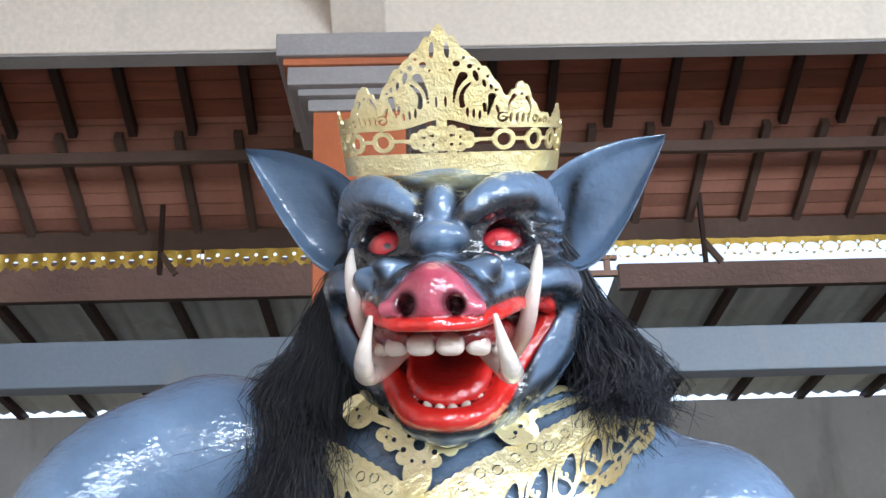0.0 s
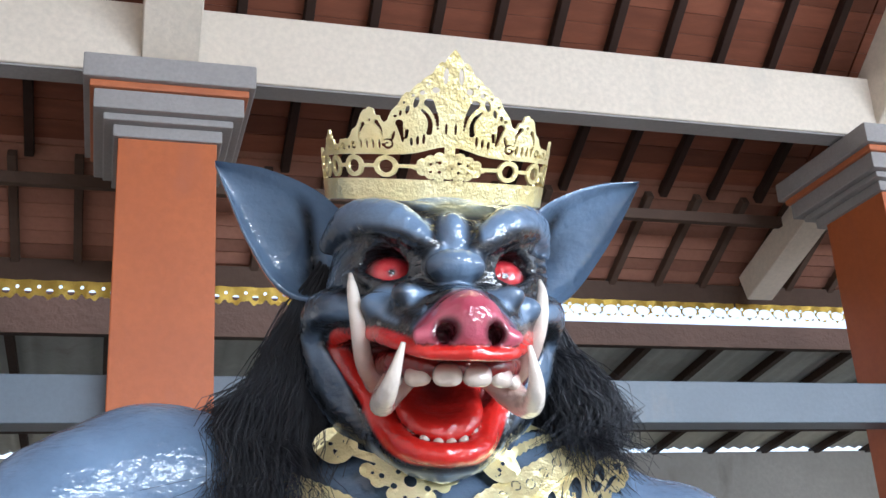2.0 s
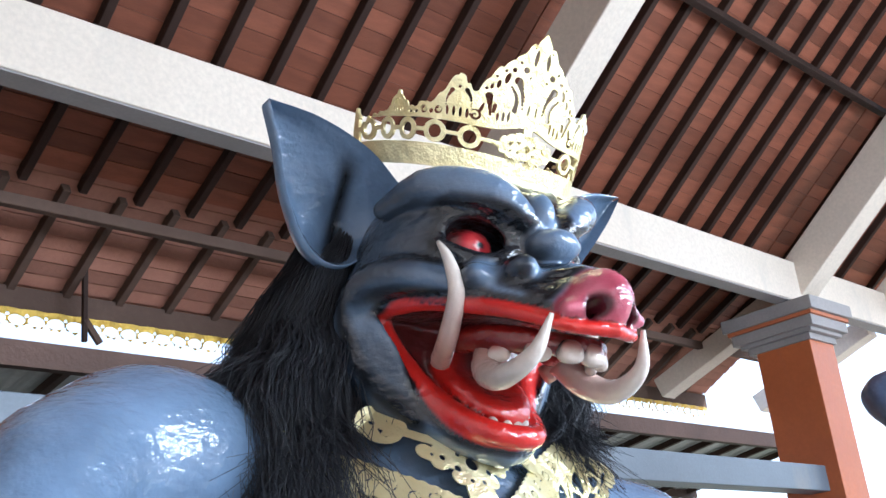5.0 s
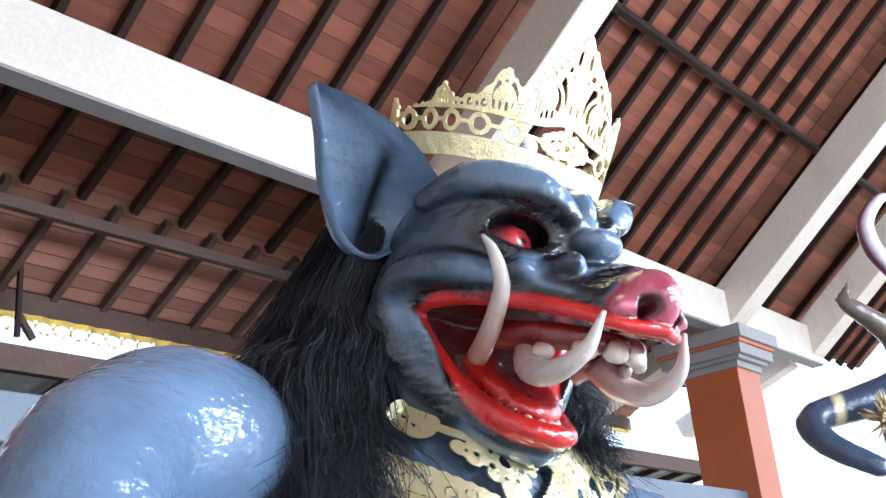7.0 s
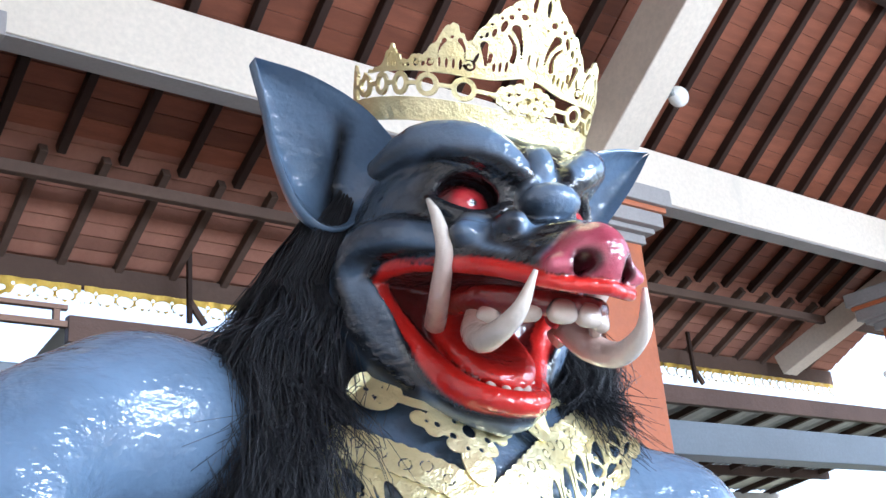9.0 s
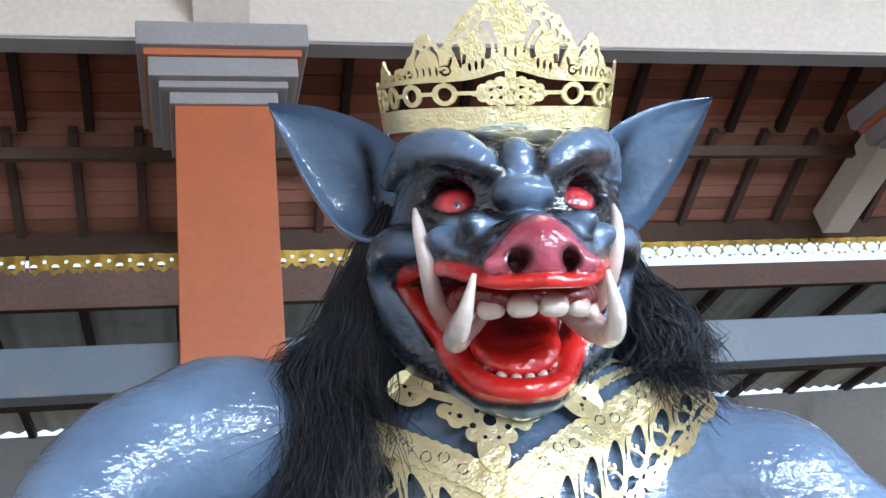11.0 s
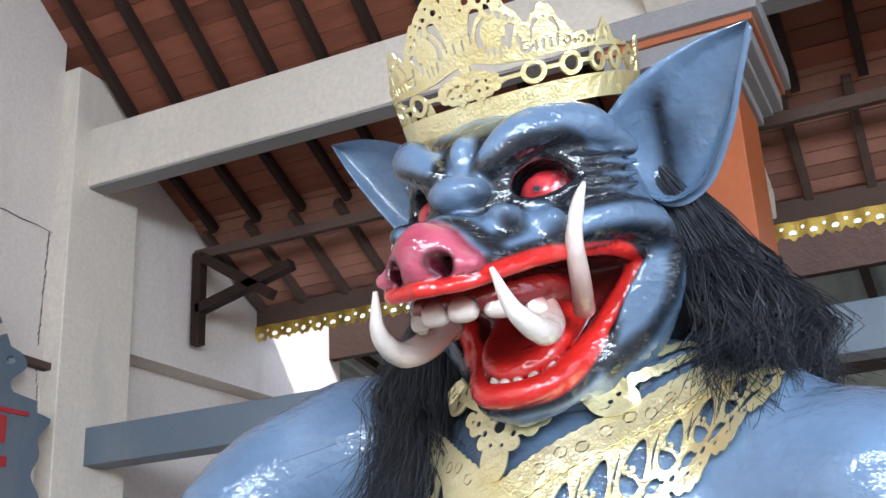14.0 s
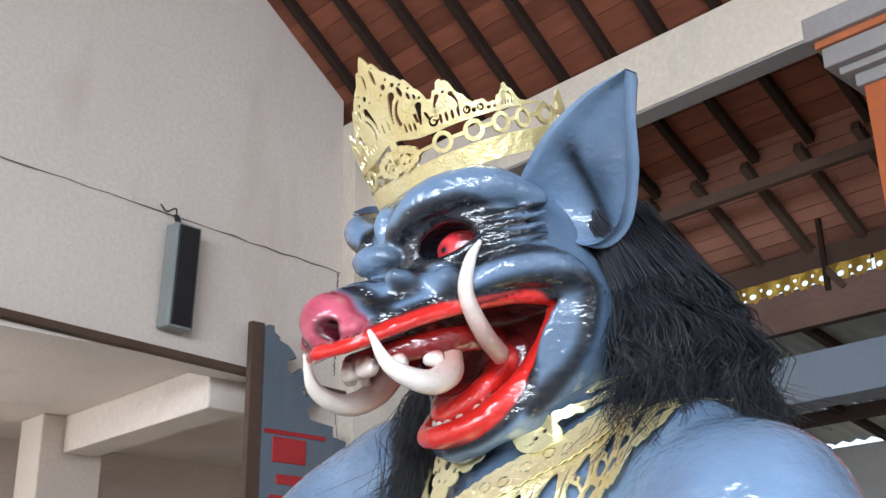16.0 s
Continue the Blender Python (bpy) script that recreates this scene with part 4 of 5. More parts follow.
bib = thing("chest_collar", "pierced gold foil chest collar with lace edge on the statue", "collar")
bib.matrix_world = BODY
for name, f, lift in (("v_band", band_pattern, 0.006), ("centre_plate", plate_pattern, 0.003), ("lace_fringe", skirt_pattern, 0.0)):
    me = lace_mesh(name, f, -0.30, 0.40, -0.48, 0.12, 0.0030, lambda s, h, d: collar_lay(s, h, d + lift), 0.003)
    me.materials.append(GOLD)
    new(name, me).parent = bib


def neck_pattern(S, H):
    X = np.abs(S)
    drop = 0.028 * (1 - np.clip(X / 0.11, 0, 1) ** 2)
    strip = np.maximum(np.abs(H + drop) - 0.0075, X - np.where(S < 0, 0.116, 0.150))
    f = strip
    for s, h, side in ((0.150, -0.006, 1), (0.116, 0.0, -1)):
        D = S * side
        med = np.minimum(disc(D, H, s, h, 0.032), oval(D, H, s, h, 0.037, 0.026))
        for a in range(3):
            med = np.maximum(med, -disc(D, H, s + 0.0085 * math.cos(a * 2.1 + 0.5), h + 0.0085 * math.sin(a * 2.1 + 0.5), 0.0038))
        for a in (0.0, 2.1, 4.2):
            med = np.maximum(med, -stroke(D, H, curl(s + 0.010 * math.cos(a), h + 0.010 * math.sin(a), 0.014, a, 0.40), 0.0010))
        f = np.minimum(f, med)
    # straps that run back over the shoulder from the medallion
    for pts in ([(0.155, 0.022), (0.190, 0.062), (0.225, 0.085), (0.27, 0.094)], [(0.165, 0.008), (0.205, 0.040), (0.245, 0.062), (0.30, 0.078)]):
        f = np.minimum(f, stroke(S, H, pts, 0.0072 + 0.0012 * np.sin(S * 500)))
    ros = np.minimum(oval(X, H, 0, -0.050, 0.068, 0.020), disc(X, H, 0, -0.056, 0.030))
    for s, h in ((0.022, -0.030), (0.044, -0.040), (0.050, -0.058), (0.026, -0.080), (0.0, -0.088), (0.066, -0.042)):
        ros = np.minimum(ros, disc(X, H, s, h, 0.0125))
    ros = np.minimum(ros, oval(X, H, 0, -0.105, 0.024, 0.034))
    for s, h, r in ((0.0, -0.056, 0.010), (0.018, -0.042, 0.004), (0.026, -0.066, 0.005), (0.044, -0.050, 0.0045), (0.010, -0.084, 0.0035), (0.058, -0.046, 0.003)):
        ros = np.maximum(ros, -disc(X, H, s, h, r))
    return np.minimum(f, ros)


def neck_lay(s, h, depth):
    skin_y = chest_depth(s * 0.98, h + 0.015 - 0.14 * s)
    back = np.clip((s - 0.175) / 0.03, 0, 1)
    v = np.minimum(skin_y + 0.010, -0.062) * (1 - back) + (skin_y + 0.022) * back
    return np.stack([s, v - 0.034 - depth + 0.0004 * np.sin(s * 240) * np.sin(h * 220), h + 0.015 - 0.14 * s], 1)


neck_me = lace_mesh("neck_chain", neck_pattern, -0.18, 0.325, -0.15, 0.105, 0.0026, neck_lay, 0.003)
neck_me.materials.append(GOLD)
chain = tagged(new("neck_chain", neck_me), "gold foil neck chain with round medallions and central rosette", "necklace")
chain.matrix_world = BODY


# ---- the wig ----
def hair_stuff():
    m, t, p = nodes_of("black wig hair")
    v = coords(t)
    c = mixed(t, noised(t, 25.0, v), (0.014, 0.015, 0.019), (0.028, 0.029, 0.035))
    t.links.new(c, p.inputs["Base Color"])
    p.inputs["Roughness"].default_value = 0.42
    p.inputs["Specular IOR Level"].default_value = 0.4
    return m


HAIR = hair_stuff()


def wig():
    rnd = random.Random(11)
    V, F = [], []

    def lock(points, r0, r1):
        n = 9
        q = bend([(*p, 0) for p in points], n)
        for i, p in enumerate(q):
            d = Vector((q[min(i + 1, n - 1)] - q[max(i - 1, 0)])[:3]).normalized()
            a = d.orthogonal().normalized()
            b = d.cross(a)
            r = r0 + (r1 - r0) * i / (n - 1)
            for k in range(3):
                g = 2.0944 * k
                V.append(tuple(Vector(p[:3]) + r * (math.cos(g) * a + math.sin(g) * b)))
        base = len(V) - 3 * n
        for i in range(n - 1):
            for k in range(3):
                l = (k + 1) % 3
                F.append((base + 3 * i + k, base + 3 * i + l, base + 3 * i + 3 + l, base + 3 * i + 3 + k))

    def wave(x, y, z, k, amp):
        return (x + amp * noise.noise((x * 7 + k, y * 7, z * 11)), y + amp * noise.noise((x * 7, y * 7 + k, z * 11 + 5)), z + 0.3 * amp * noise.noise((x * 7, y * 7, z * 9 + k)))

    for n in range(31000):
        t = rnd.random()
        side = -1 if rnd.random() < 0.55 else 1
        j = [rnd.gauss(0, 1) for _ in range(8)]
        k = int(rnd.random() * 26) * 2.3 + side
        c = [noise.noise((k, q * 3.7, 1.3)) for q in range(4)]
        if rnd.random() < 0.74:
            # locks that fall beside the cheeks
            u0, v0, w0 = side * (0.130 + 0.035 * rnd.random()), 0.21 + 0.17 * t, 0.16 - 0.06 * rnd.random()
            if side < 0:
                end = (-0.27 + 0.055 * j[0] - 0.12 * t * t + 0.08 * c[0], 0.17 + 0.26 * t + 0.03 * j[1], -0.30 - 0.42 * rnd.random())
                mid1 = (-0.225 + 0.014 * j[2] - 0.02 * t, v0 + 0.01, -0.03)
                mid2 = (-0.255 + 0.035 * j[3] - 0.05 * t + 0.05 * c[1], v0 + 0.01 + 0.02 * j[4], -0.20 - 0.03 * c[2])
            else:
                end = (0.280 + 0.030 * j[0] + 0.05 * c[0], 0.21 + 0.24 * t + 0.03 * j[1], -0.20 - 0.13 * rnd.random())
                mid1 = (0.226 + 0.014 * j[2] + 0.02 * t, v0 + 0.035, -0.01)
                mid2 = (0.275 + 0.028 * j[3] + 0.01 * t + 0.04 * c[1], v0 + 0.03 + 0.02 * j[4], -0.14)
        else:
            # the mass at the back, and the tufts on the shoulder
            a = (t - 0.5) * 2.6
            u0, v0, w0 = 0.17 * math.sin(a), 0.20 + 0.13 * math.cos(a), 0.15 - 0.04 * rnd.random()
            mid1 = (0.24 * math.sin(a), 0.22 + 0.18 * math.cos(a) + 0.01 * j[2], 0.02)
            mid2 = (0.30 * math.sin(a) + 0.025 * j[3], 0.25 + 0.21 * math.cos(a), -0.16)
            end = (0.31 * math.sin(a) + 0.035 * j[0] - (0.07 if a < 0 else 0) + 0.05 * c[0], 0.27 + 0.22 * math.cos(a) + 0.03 * j[1], -0.26 - 0.16 * rnd.random())
        m1, m2 = np.array(mid1), np.array(mid2)
        pts = [(u0, v0, w0), wave(*mid1, k, 0.035), wave(*((m1 + m2) / 2), k, 0.06), wave(*mid2, k, 0.075), wave(*((m2 + np.array(end)) / 2), k, 0.085), wave(*end, k, 0.085)]
        lock(pts, 0.0012, 0.0004)
    me = bpy.data.meshes.new("hair")
    me.from_pydata(V, [], F)
    me.polygons.foreach_set("use_smooth", np.ones(len(me.polygons), bool))
    me.materials.append(HAIR)
    return me


def wig_core():
    axes, P = field_grid((-0.36, 0.10, -0.72), (0.38, 0.50, 0.20), 0.012)
    d = rope(P, [(-0.14, 0.26, 0.05, 0.03), (-0.215, 0.27, -0.06, 0.045), (-0.245, 0.30, -0.24, 0.05), (-0.25, 0.28, -0.45, 0.045), (-0.25, 0.26, -0.62, 0.03)], 8)
    d = join(d, rope(P, [(0.14, 0.26, 0.05, 0.03), (0.205, 0.30, -0.04, 0.035), (0.245, 0.33, -0.16, 0.035), (0.25, 0.34, -0.22, 0.03)], 8), 0.03)
    d = join(d, ball(P, (0, 0.30, -0.06), (0.19, 0.12, 0.18)), 0.05)
    V, F = skin(axes, d)
    me = bpy.data.meshes.new("hair_core")
    me.from_pydata(V.tolist(), [], F.tolist())
    me.polygons.foreach_set("use_smooth", np.ones(len(me.polygons), bool))
    me.materials.append(HAIR)
    return me


wig_thing = thing("wig", "long shaggy black hair wig falling beside the statue's face", "wig")
wig_thing.matrix_world = HEAD
for me in (wig(), wig_core()):
    o = new(me.name, me)
    o.parent = wig_thing

# ---- roof timbers, boards and tiles ----
def beam_bm(x0, x1, y0, y1, z0, z1):
    return box(x0, x1, y0, y1, z0, z1, 0.004)


tagged(part("tie_beam", box(-4.03, 7.70, 5.38, 5.56, 2.655, 2.868, 0.006), BLUEGREY), "blue-grey painted tie beam between the columns", "beam", kind="structure")
tagged(part("purlin", bar(bmesh.new(), (-4.1, 6.40, 4.205), (8.7, 6.40, 4.215), 0.055, 0.07, bevel=0.004), PALERAFTER), "weathered timber purlin under the lower roof", "purlin", kind="structure")
tagged(part("eave_fascia", bar(bmesh.new(), (-4.1, 7.13, 3.93), (8.7, 7.13, 3.93), 0.05, 0.15, bevel=0.003), PALERAFTER), "weathered timber fascia board along the eave", "fascia", kind="structure")
tagged(part("purlin_upper", bar(bmesh.new(), (-4.1, 4.25, 5.79), (12.2, 4.25, 5.79), 0.06, 0.06, bevel=0.004), RAFTER), "dark timber purlin under the upper roof", "purlin", kind="structure")


def shared(name, bm, material):
    me = bpy.data.meshes.new(name)
    bm.to_mesh(me)
    bm.free()
    me.materials.append(material)
    return me


def piece(name, me, parent, m):
    o = new(name, me)
    o.parent = parent
    o.matrix_basis = m
    return o


# dark rafters under the boards of the upper roof
length_up = math.hypot(5.79 - RIDGEY, (5.79 - RIDGEY) * SLOPE)
raf = shared("rafter", bar(bmesh.new(), (0, -length_up / 2, 0), (0, length_up / 2, 0), 0.052, 0.085, bevel=0.004), RAFTER)
mid_y = (5.79 + RIDGEY) / 2
for k in range(-5, 41):
    x = -2.2 + 0.352 * k
    if all(abs(x - c) > 0.17 for c in (*COLS, ENDX)):
        piece("rafter", raf, upper, pose(x, mid_y, roof_up(mid_y) + 0.012, -math.degrees(rise), 0, 0))
        if k % 2 == 0:
            piece("rafter", raf, upper, pose(x, 2 * RIDGEY - mid_y, roof_up(mid_y) + 0.012, math.degrees(rise), 0, 0))
# lower-roof rafters: dark above the purlin, below it daylight put into paler timber
low_a = math.degrees(math.atan(0.52))
for mat, y0, y1, off in ((RAFTER, 5.60, 6.42, 0.0), (PALERAFTER, 6.42, 7.14, -0.09)):
    n = math.hypot(y1 - y0, (y1 - y0) * 0.52)
    me = shared("rafter", bar(bmesh.new(), (0, -n / 2, 0), (0, n / 2, 0), 0.05, 0.07, bevel=0.004), mat)
    ym = (y0 + y1) / 2
    for k in range(-5, 31):
        piece("rafter", me, lower, pose(-2.2 + off + 0.352 * k, ym, roof_low(ym) + 0.012, -low_a, 0, 0))
# boards of the upper roof, one run in each bay
bays = [-4.15, *COLS, 12.2]
for b in range(4):
    w = bays[b + 1] - bays[b] - 0.012
    me = shared("board", bar(bmesh.new(), (-w / 2, 0, 0), (w / 2, 0, 0), 0.1245, 0.014, bevel=0.0012), BOARD)
    for k in range(52):
        d = 0.08 + 0.127 * k
        y = 5.79 - d * math.cos(rise)
        if y > RIDGEY + 0.05:
            piece("board", me, upper, pose((bays[b] + bays[b + 1]) / 2, y, roof_up(y) + 0.050, -math.degrees(rise) + random.uniform(-0.8, 0.8), 0, 0))
# courses of the lower roof: dark boards, then tiles coloured lighter for daylight
bays[4] = 8.75
for b in range(4):
    w = bays[b + 1] - bays[b] - 0.01
    dark = shared("board", bar(bmesh.new(), (-w / 2, 0, 0), (w / 2, 0, 0), 0.128, 0.014, bevel=0.0012), BOARD)
    warm = shared("tile_course", bar(bmesh.new(), (-w / 2, 0, 0), (w / 2, 0, 0), 0.098, 0.016, bevel=0.004), TILE)
    for k in range(5):
        y = 5.82 + 0.118 * k
        piece("board", dark, lower, pose((bays[b] + bays[b + 1]) / 2, y, roof_low(y) + 0.046, -low_a, 0, 0))
    for k in range(8):
        y = 6.44 + 0.093 * k
        piece("tile_course", warm, lower, pose((bays[b] + bays[b + 1]) / 2, y, roof_low(y) + 0.046, -low_a - 5, 0, 0))

# timber hangers between purlin and eave
hanger = thing("hanger_post", "dark timber hanger under the lower roof", "post", "timber hangers", "structure")
hanger.location = (-1.78, 6.95, 0)
part("post", bar(bmesh.new(), (0, 0, 3.66), (0, 0, 4.12), 0.03, 0.03, (0, 1, 0), 0.003), RAFTER, hanger)
part("cleat", bar(bmesh.new(), (0.0, 0, 3.80), (0.10, 0, 3.66), 0.04, 0.03, (0, 1, 0), 0.003), PALERAFTER, hanger)
for x in (1.62, 6.34):
    copy_thing(hanger, pose(x, 6.95, 0))

# end bracket of the purlin at the gable
brk = thing("purlin_bracket", "dark timber bracket carrying the purlin end", "bracket", kind="structure")
for name, a, b in (("post", (-4.04, 6.36, 3.56), (-4.04, 6.36, 4.20)), ("brace", (-4.04, 6.36, 3.80), (-3.30, 6.36, 3.98)), ("strut", (-4.0, 6.36, 4.16), (-3.45, 6.36, 3.80))):
    part(name, bar(bmesh.new(), a, b, 0.07, 0.08, (0, 1, 0), 0.004), RAFTER, brk)


# gilded fringe along the eave
def fringe_pattern(S, H):
    low = -0.055 - 0.028 * np.abs(np.sin(S * 26)) - 0.008 * np.sin(S * 120)
    f = np.maximum(H - 0.03, (low - H) * 0.8)
    cell = np.mod(S, 0.121) - 0.06
    # holes widened east of 0.6, so the sky's glare fills the foil there
    wide = np.where(S > 0.6, 2.45, 1.0)
    f = np.maximum(f, -(np.hypot(cell / (0.022 * wide), (H + 0.040) / (0.016 * np.where(S > 0.6, 2.05, 1.1))) - 1) * 0.016)
    f = np.maximum(f, -(np.hypot((np.mod(S + 0.06, 0.121) - 0.06) / 0.012, (H + 0.010) / 0.012) - 1) * 0.012)
    return f


for k in range(5):
    x0 = -4.1 + 2.56 * k
    me = lace_mesh("eave_fringe", fringe_pattern, x0, x0 + 2.54, -0.10, 0.03, 0.011, lambda s, h, d: np.stack([s, 7.10 - d + 0.006 * np.sin(s * 40) + 0 * s, 3.835 + h], 1), 0.004)
    me.materials.append(GOLDFRINGE)
    tagged(new("eave_fringe", me), "pierced gold foil valance hanging along the eave", "valance", "eave valances")

# ---- lean-to behind the pavilion ----
def corrugated(x0, x1, y0, z0, y1, z1):
    bm = bmesh.new()
    n = int((x1 - x0) / 0.0365)
    rows = []
    for i in range(n + 1):
        x = x0 + (x1 - x0) * i / n
        dz = 0.014 * math.sin(i * math.pi / 2)
        rows.append([bm.verts.new((x, y0, z0 + dz)), bm.verts.new((x, y1, z1 + dz)), bm.verts.new((x, y0, z0 + dz + 0.006)), bm.verts.new((x, y1, z1 + dz + 0.006))])
    for a, b in zip(rows, rows[1:]):
        bm.faces.new((a[0], b[0], b[1], a[1]))
        bm.faces.new((a[2], a[3], b[3], b[2]))
    bmesh.ops.recalc_face_normals(bm, faces=bm.faces)
    return bm


PALESHEET = surface("pale corrugated roof sheet", (0.62, 0.61, 0.55), (0.52, 0.51, 0.46), 1.0, 15, 0.6, 0.2)
for x0, x1 in ((-4.9, 0.75), (1.30, 13.0)):
    t = thing("lean_to_roof", "grey corrugated sheet lean-to roof on dark rafters", "roof", "lean-to roofs", "structure")
    part("sheet", corrugated(x0, x1, 8.2, 4.00, 10.2, 3.70), SHEET, t, smooth=True)
    # the back run is a paler sheet
    part("sheet", corrugated(x0, x1, 10.15, 3.69, 11.1, 3.56), PALESHEET, t, "pale corrugated sheet", smooth=True)
    part("front_beam", box(x0, x1, 8.14, 8.22, 3.84, 4.14 if x0 < 0 else 4.03, 0.004), RAFTER, t)
    part("back_beam", box(x0, x1, 10.12, 10.2, 3.56, 3.68, 0.004), RAFTER, t)
    k = x0 + 0.25
    while k < x1:
        part("lean_rafter", bar(bmesh.new(), (k, 8.2, 3.94), (k, 11.1, 3.50), 0.06, 0.07), RAFTER, t)
        k += 0.66
    tagged(part("wall_back", box(x0, x1, 11.0, 11.2, -0.26, 3.50), CONCRETE), "bare grey concrete wall with dark stains", "wall", kind="structure")

# open rails across the gap between the two lean-to roofs
rails = thing("gap_rails", "weathered timber rails across the gap between the lean-to roofs", "rails", kind="structure")
for z, h in ((4.085, 0.035), (3.965, 0.045)):
    part("rail", box(0.752, 1.298, 8.15, 8.20, z - h / 2, z + h / 2, 0.003), PALERAFTER, rails)
part("rail_post", box(1.20, 1.245, 8.152, 8.198, 3.988, 4.067, 0.003), PALERAFTER, rails)

# ---- left side: gable wall with its opening and the room behind it ----
tagged(part("wall_end_upper", box(-4.35, -4.12, 5.722, 8.3, 3.40, 4.9), CREAM), "cream wall over the side opening", "wall", kind="structure")
tagged(part("wall_end_lower", box(-4.42, -4.30, 5.722, 7.36, 0, 3.398), CREAM), "cream wall set back under the end wall", "wall", kind="structure")
notice = thing("notice_board", "small grey-framed notice with a red band on the cream wall", "sign")
notice.location = (-4.297, 6.035, 2.36)
part("backing", box(0.0, 0.012, -0.195, 0.195, -0.21, 0.21, 0.003), GREYPLASTIC, notice)
part("sheet", box(0.012, 0.016, -0.170, 0.170, -0.185, 0.185), MILKGLASS, notice, "pale printed sheet")
part("red_band", box(0.016, 0.019, -0.170, 0.130, 0.035, 0.165), REDPAINT, notice, "red printed band")
for k in range(4):
    part("text_bar", box(0.016, 0.018, -0.14, 0.12 - 0.03 * (k % 2), -0.02 - 0.04 * k, 0.0 - 0.04 * k), BLACKPLASTIC, notice)


# opening added out of view to make room for the fill lamp
def pierced_wall():
    bm = box(-7.4, -7.2, -2.0, -0.9, 0, 3.3)
    slab(bm, -7.4, -7.2, 2.5, 11.0, 0, 3.3)
    slab(bm, -7.4, -7.2, -0.9, 2.5, 0, 1.0)
    slab(bm, -7.4, -7.2, -0.9, 2.5, 3.0, 3.3)
    return bm


tagged(part("room_wall", pierced_wall(), CREAM), "cream wall of the side room with an added, unseen opening for the fill lamp", "wall", kind="structure")
tagged(part("room_ceiling", box(-7.2, -4.372, -2.0, 8.1, 3.30, 3.45), CREAM), "cream ceiling of the side room", "ceiling", kind="structure")
tagged(part("wall_back", box(-8.0, -4.91, 11.0, 11.2, -0.26, 3.60), CONCRETE), "bare grey concrete boundary wall", "wall", kind="structure")
tagged(part("room_beam", box(-6.2, -4.372, 4.36, 4.62, 3.04, 3.299, 0.01), CREAM), "cream beam under the room's ceiling", "beam", kind="structure")
tagged(part("room_pier", box(-6.55, -6.202, 4.20, 4.66, -0.01, 3.299, 0.01), CREAM), "cream pier that carries the room's beam", "pier", kind="structure")
tagged(part("wall_ledge", bar(bmesh.new(), (-4.116, -2.0, 3.47), (-4.116, 5.40, 3.172), 0.058, 0.042, bevel=0.004), PALERAFTER), "thin brown timber ledge along the wall", "ledge", kind="structure")


# ---- wall speaker ----
sp = thing("wall_speaker", "slim grey column speaker with black grille on the wall", "speaker")
sp.matrix_world = pose(-4.06, 3.935, 3.655, 0, 3, 4)
part("cabinet", box(-0.06, 0.05, -0.085, 0.085, -0.30, 0.30, 0.012), GREYPLASTIC, sp)
part("grille", box(0.046, 0.062, -0.066, 0.066, -0.285, 0.285, 0.006), BLACKPLASTIC, sp, "black speaker grille")
part("bracket", bar(bmesh.new(), (-0.02, -0.02, 0.29), (-0.05, -0.03, 0.37), 0.03, 0.02), BLACKPLASTIC, sp)
V, F = tube([(-0.05, -0.03, 0.36, 0.005), (-0.03, -0.05, 0.40, 0.005), (-0.06, -0.09, 0.38, 0.005), (-0.08, -0.12, 0.42, 0.005)], 14, 8)
me = bpy.data.meshes.new("cable")
me.from_pydata([tuple(v) for v in V], [], F)
me.materials.append(BLACKPLASTIC)
new("cable", me).parent = sp


# ---- dome lamps on the rising rafters ----
def dome_lamp(m):
    l = thing("dome_lamp", "small white round lamp on a rafter", "lamp", "dome lamps")
    l.matrix_world = m
    V, F = globe((0, 0, 0), (0.075, 0.06, 0.07), 20, 14)
    me = bpy.data.meshes.new("globe")
    me.from_pydata([tuple(v) for v in V], [], F)
    me.polygons.foreach_set("use_smooth", np.ones(len(me.polygons), bool))
    me.materials.append(MILKGLASS)
    new("globe", me).parent = l
    part("base", bar(bmesh.new(), (-0.14, 0, 0.03), (-0.05, 0, 0.0), 0.05, 0.05, bevel=0.006), GREYPLASTIC, l)
    V, F = tube([(-0.13, 0, 0.03, 0.008), (-0.14, 0.20, -0.12, 0.008), (-0.14, 0.36, -0.27, 0.008)], 10, 8)
    me = bpy.data.meshes.new("conduit")
    me.from_pydata([tuple(v) for v in V], [], F)
    me.materials.append(GREYPLASTIC)
    new("conduit", me).parent = l
    return l


dome_lamp(pose(3.665 + 0.275, 4.82, 4.80))
dome_lamp(pose(7.70 + 0.275, 4.95, 4.84))


# ---- carved panel leaning by the wall ----
def panel_pattern(S, H):
    right = 0.55 + 0.04 * np.sin(H * 9) + 0.02 * np.sin(H * 31)
    right = np.where(H > 3.22, 0.10 + 0.20 * np.sqrt(np.clip((3.44 - H) / 0.22, 0, 1)), right)
    right = np.where((H > 2.98) & (H <= 3.22), 0.36 - 0.05 * np.sin((H - 2.98) * 26), right)
    right = np.where((H > 2.90) & (H <= 2.98), 0.50, right)
    f = np.maximum((S - right) * 0.7, np.maximum(-S, np.maximum(H - 3.52 + S * 0.6, -H)))
    f = np.minimum(f, np.maximum(np.abs(S - 0.03) - 0.03, np.maximum(H - 3.52, -H)))
    f = np.maximum(f, -disc(S, H, 0.20, 3.30, 0.045))
    return np.maximum(f, -disc(S, H, 0.30, 3.16, 0.030))


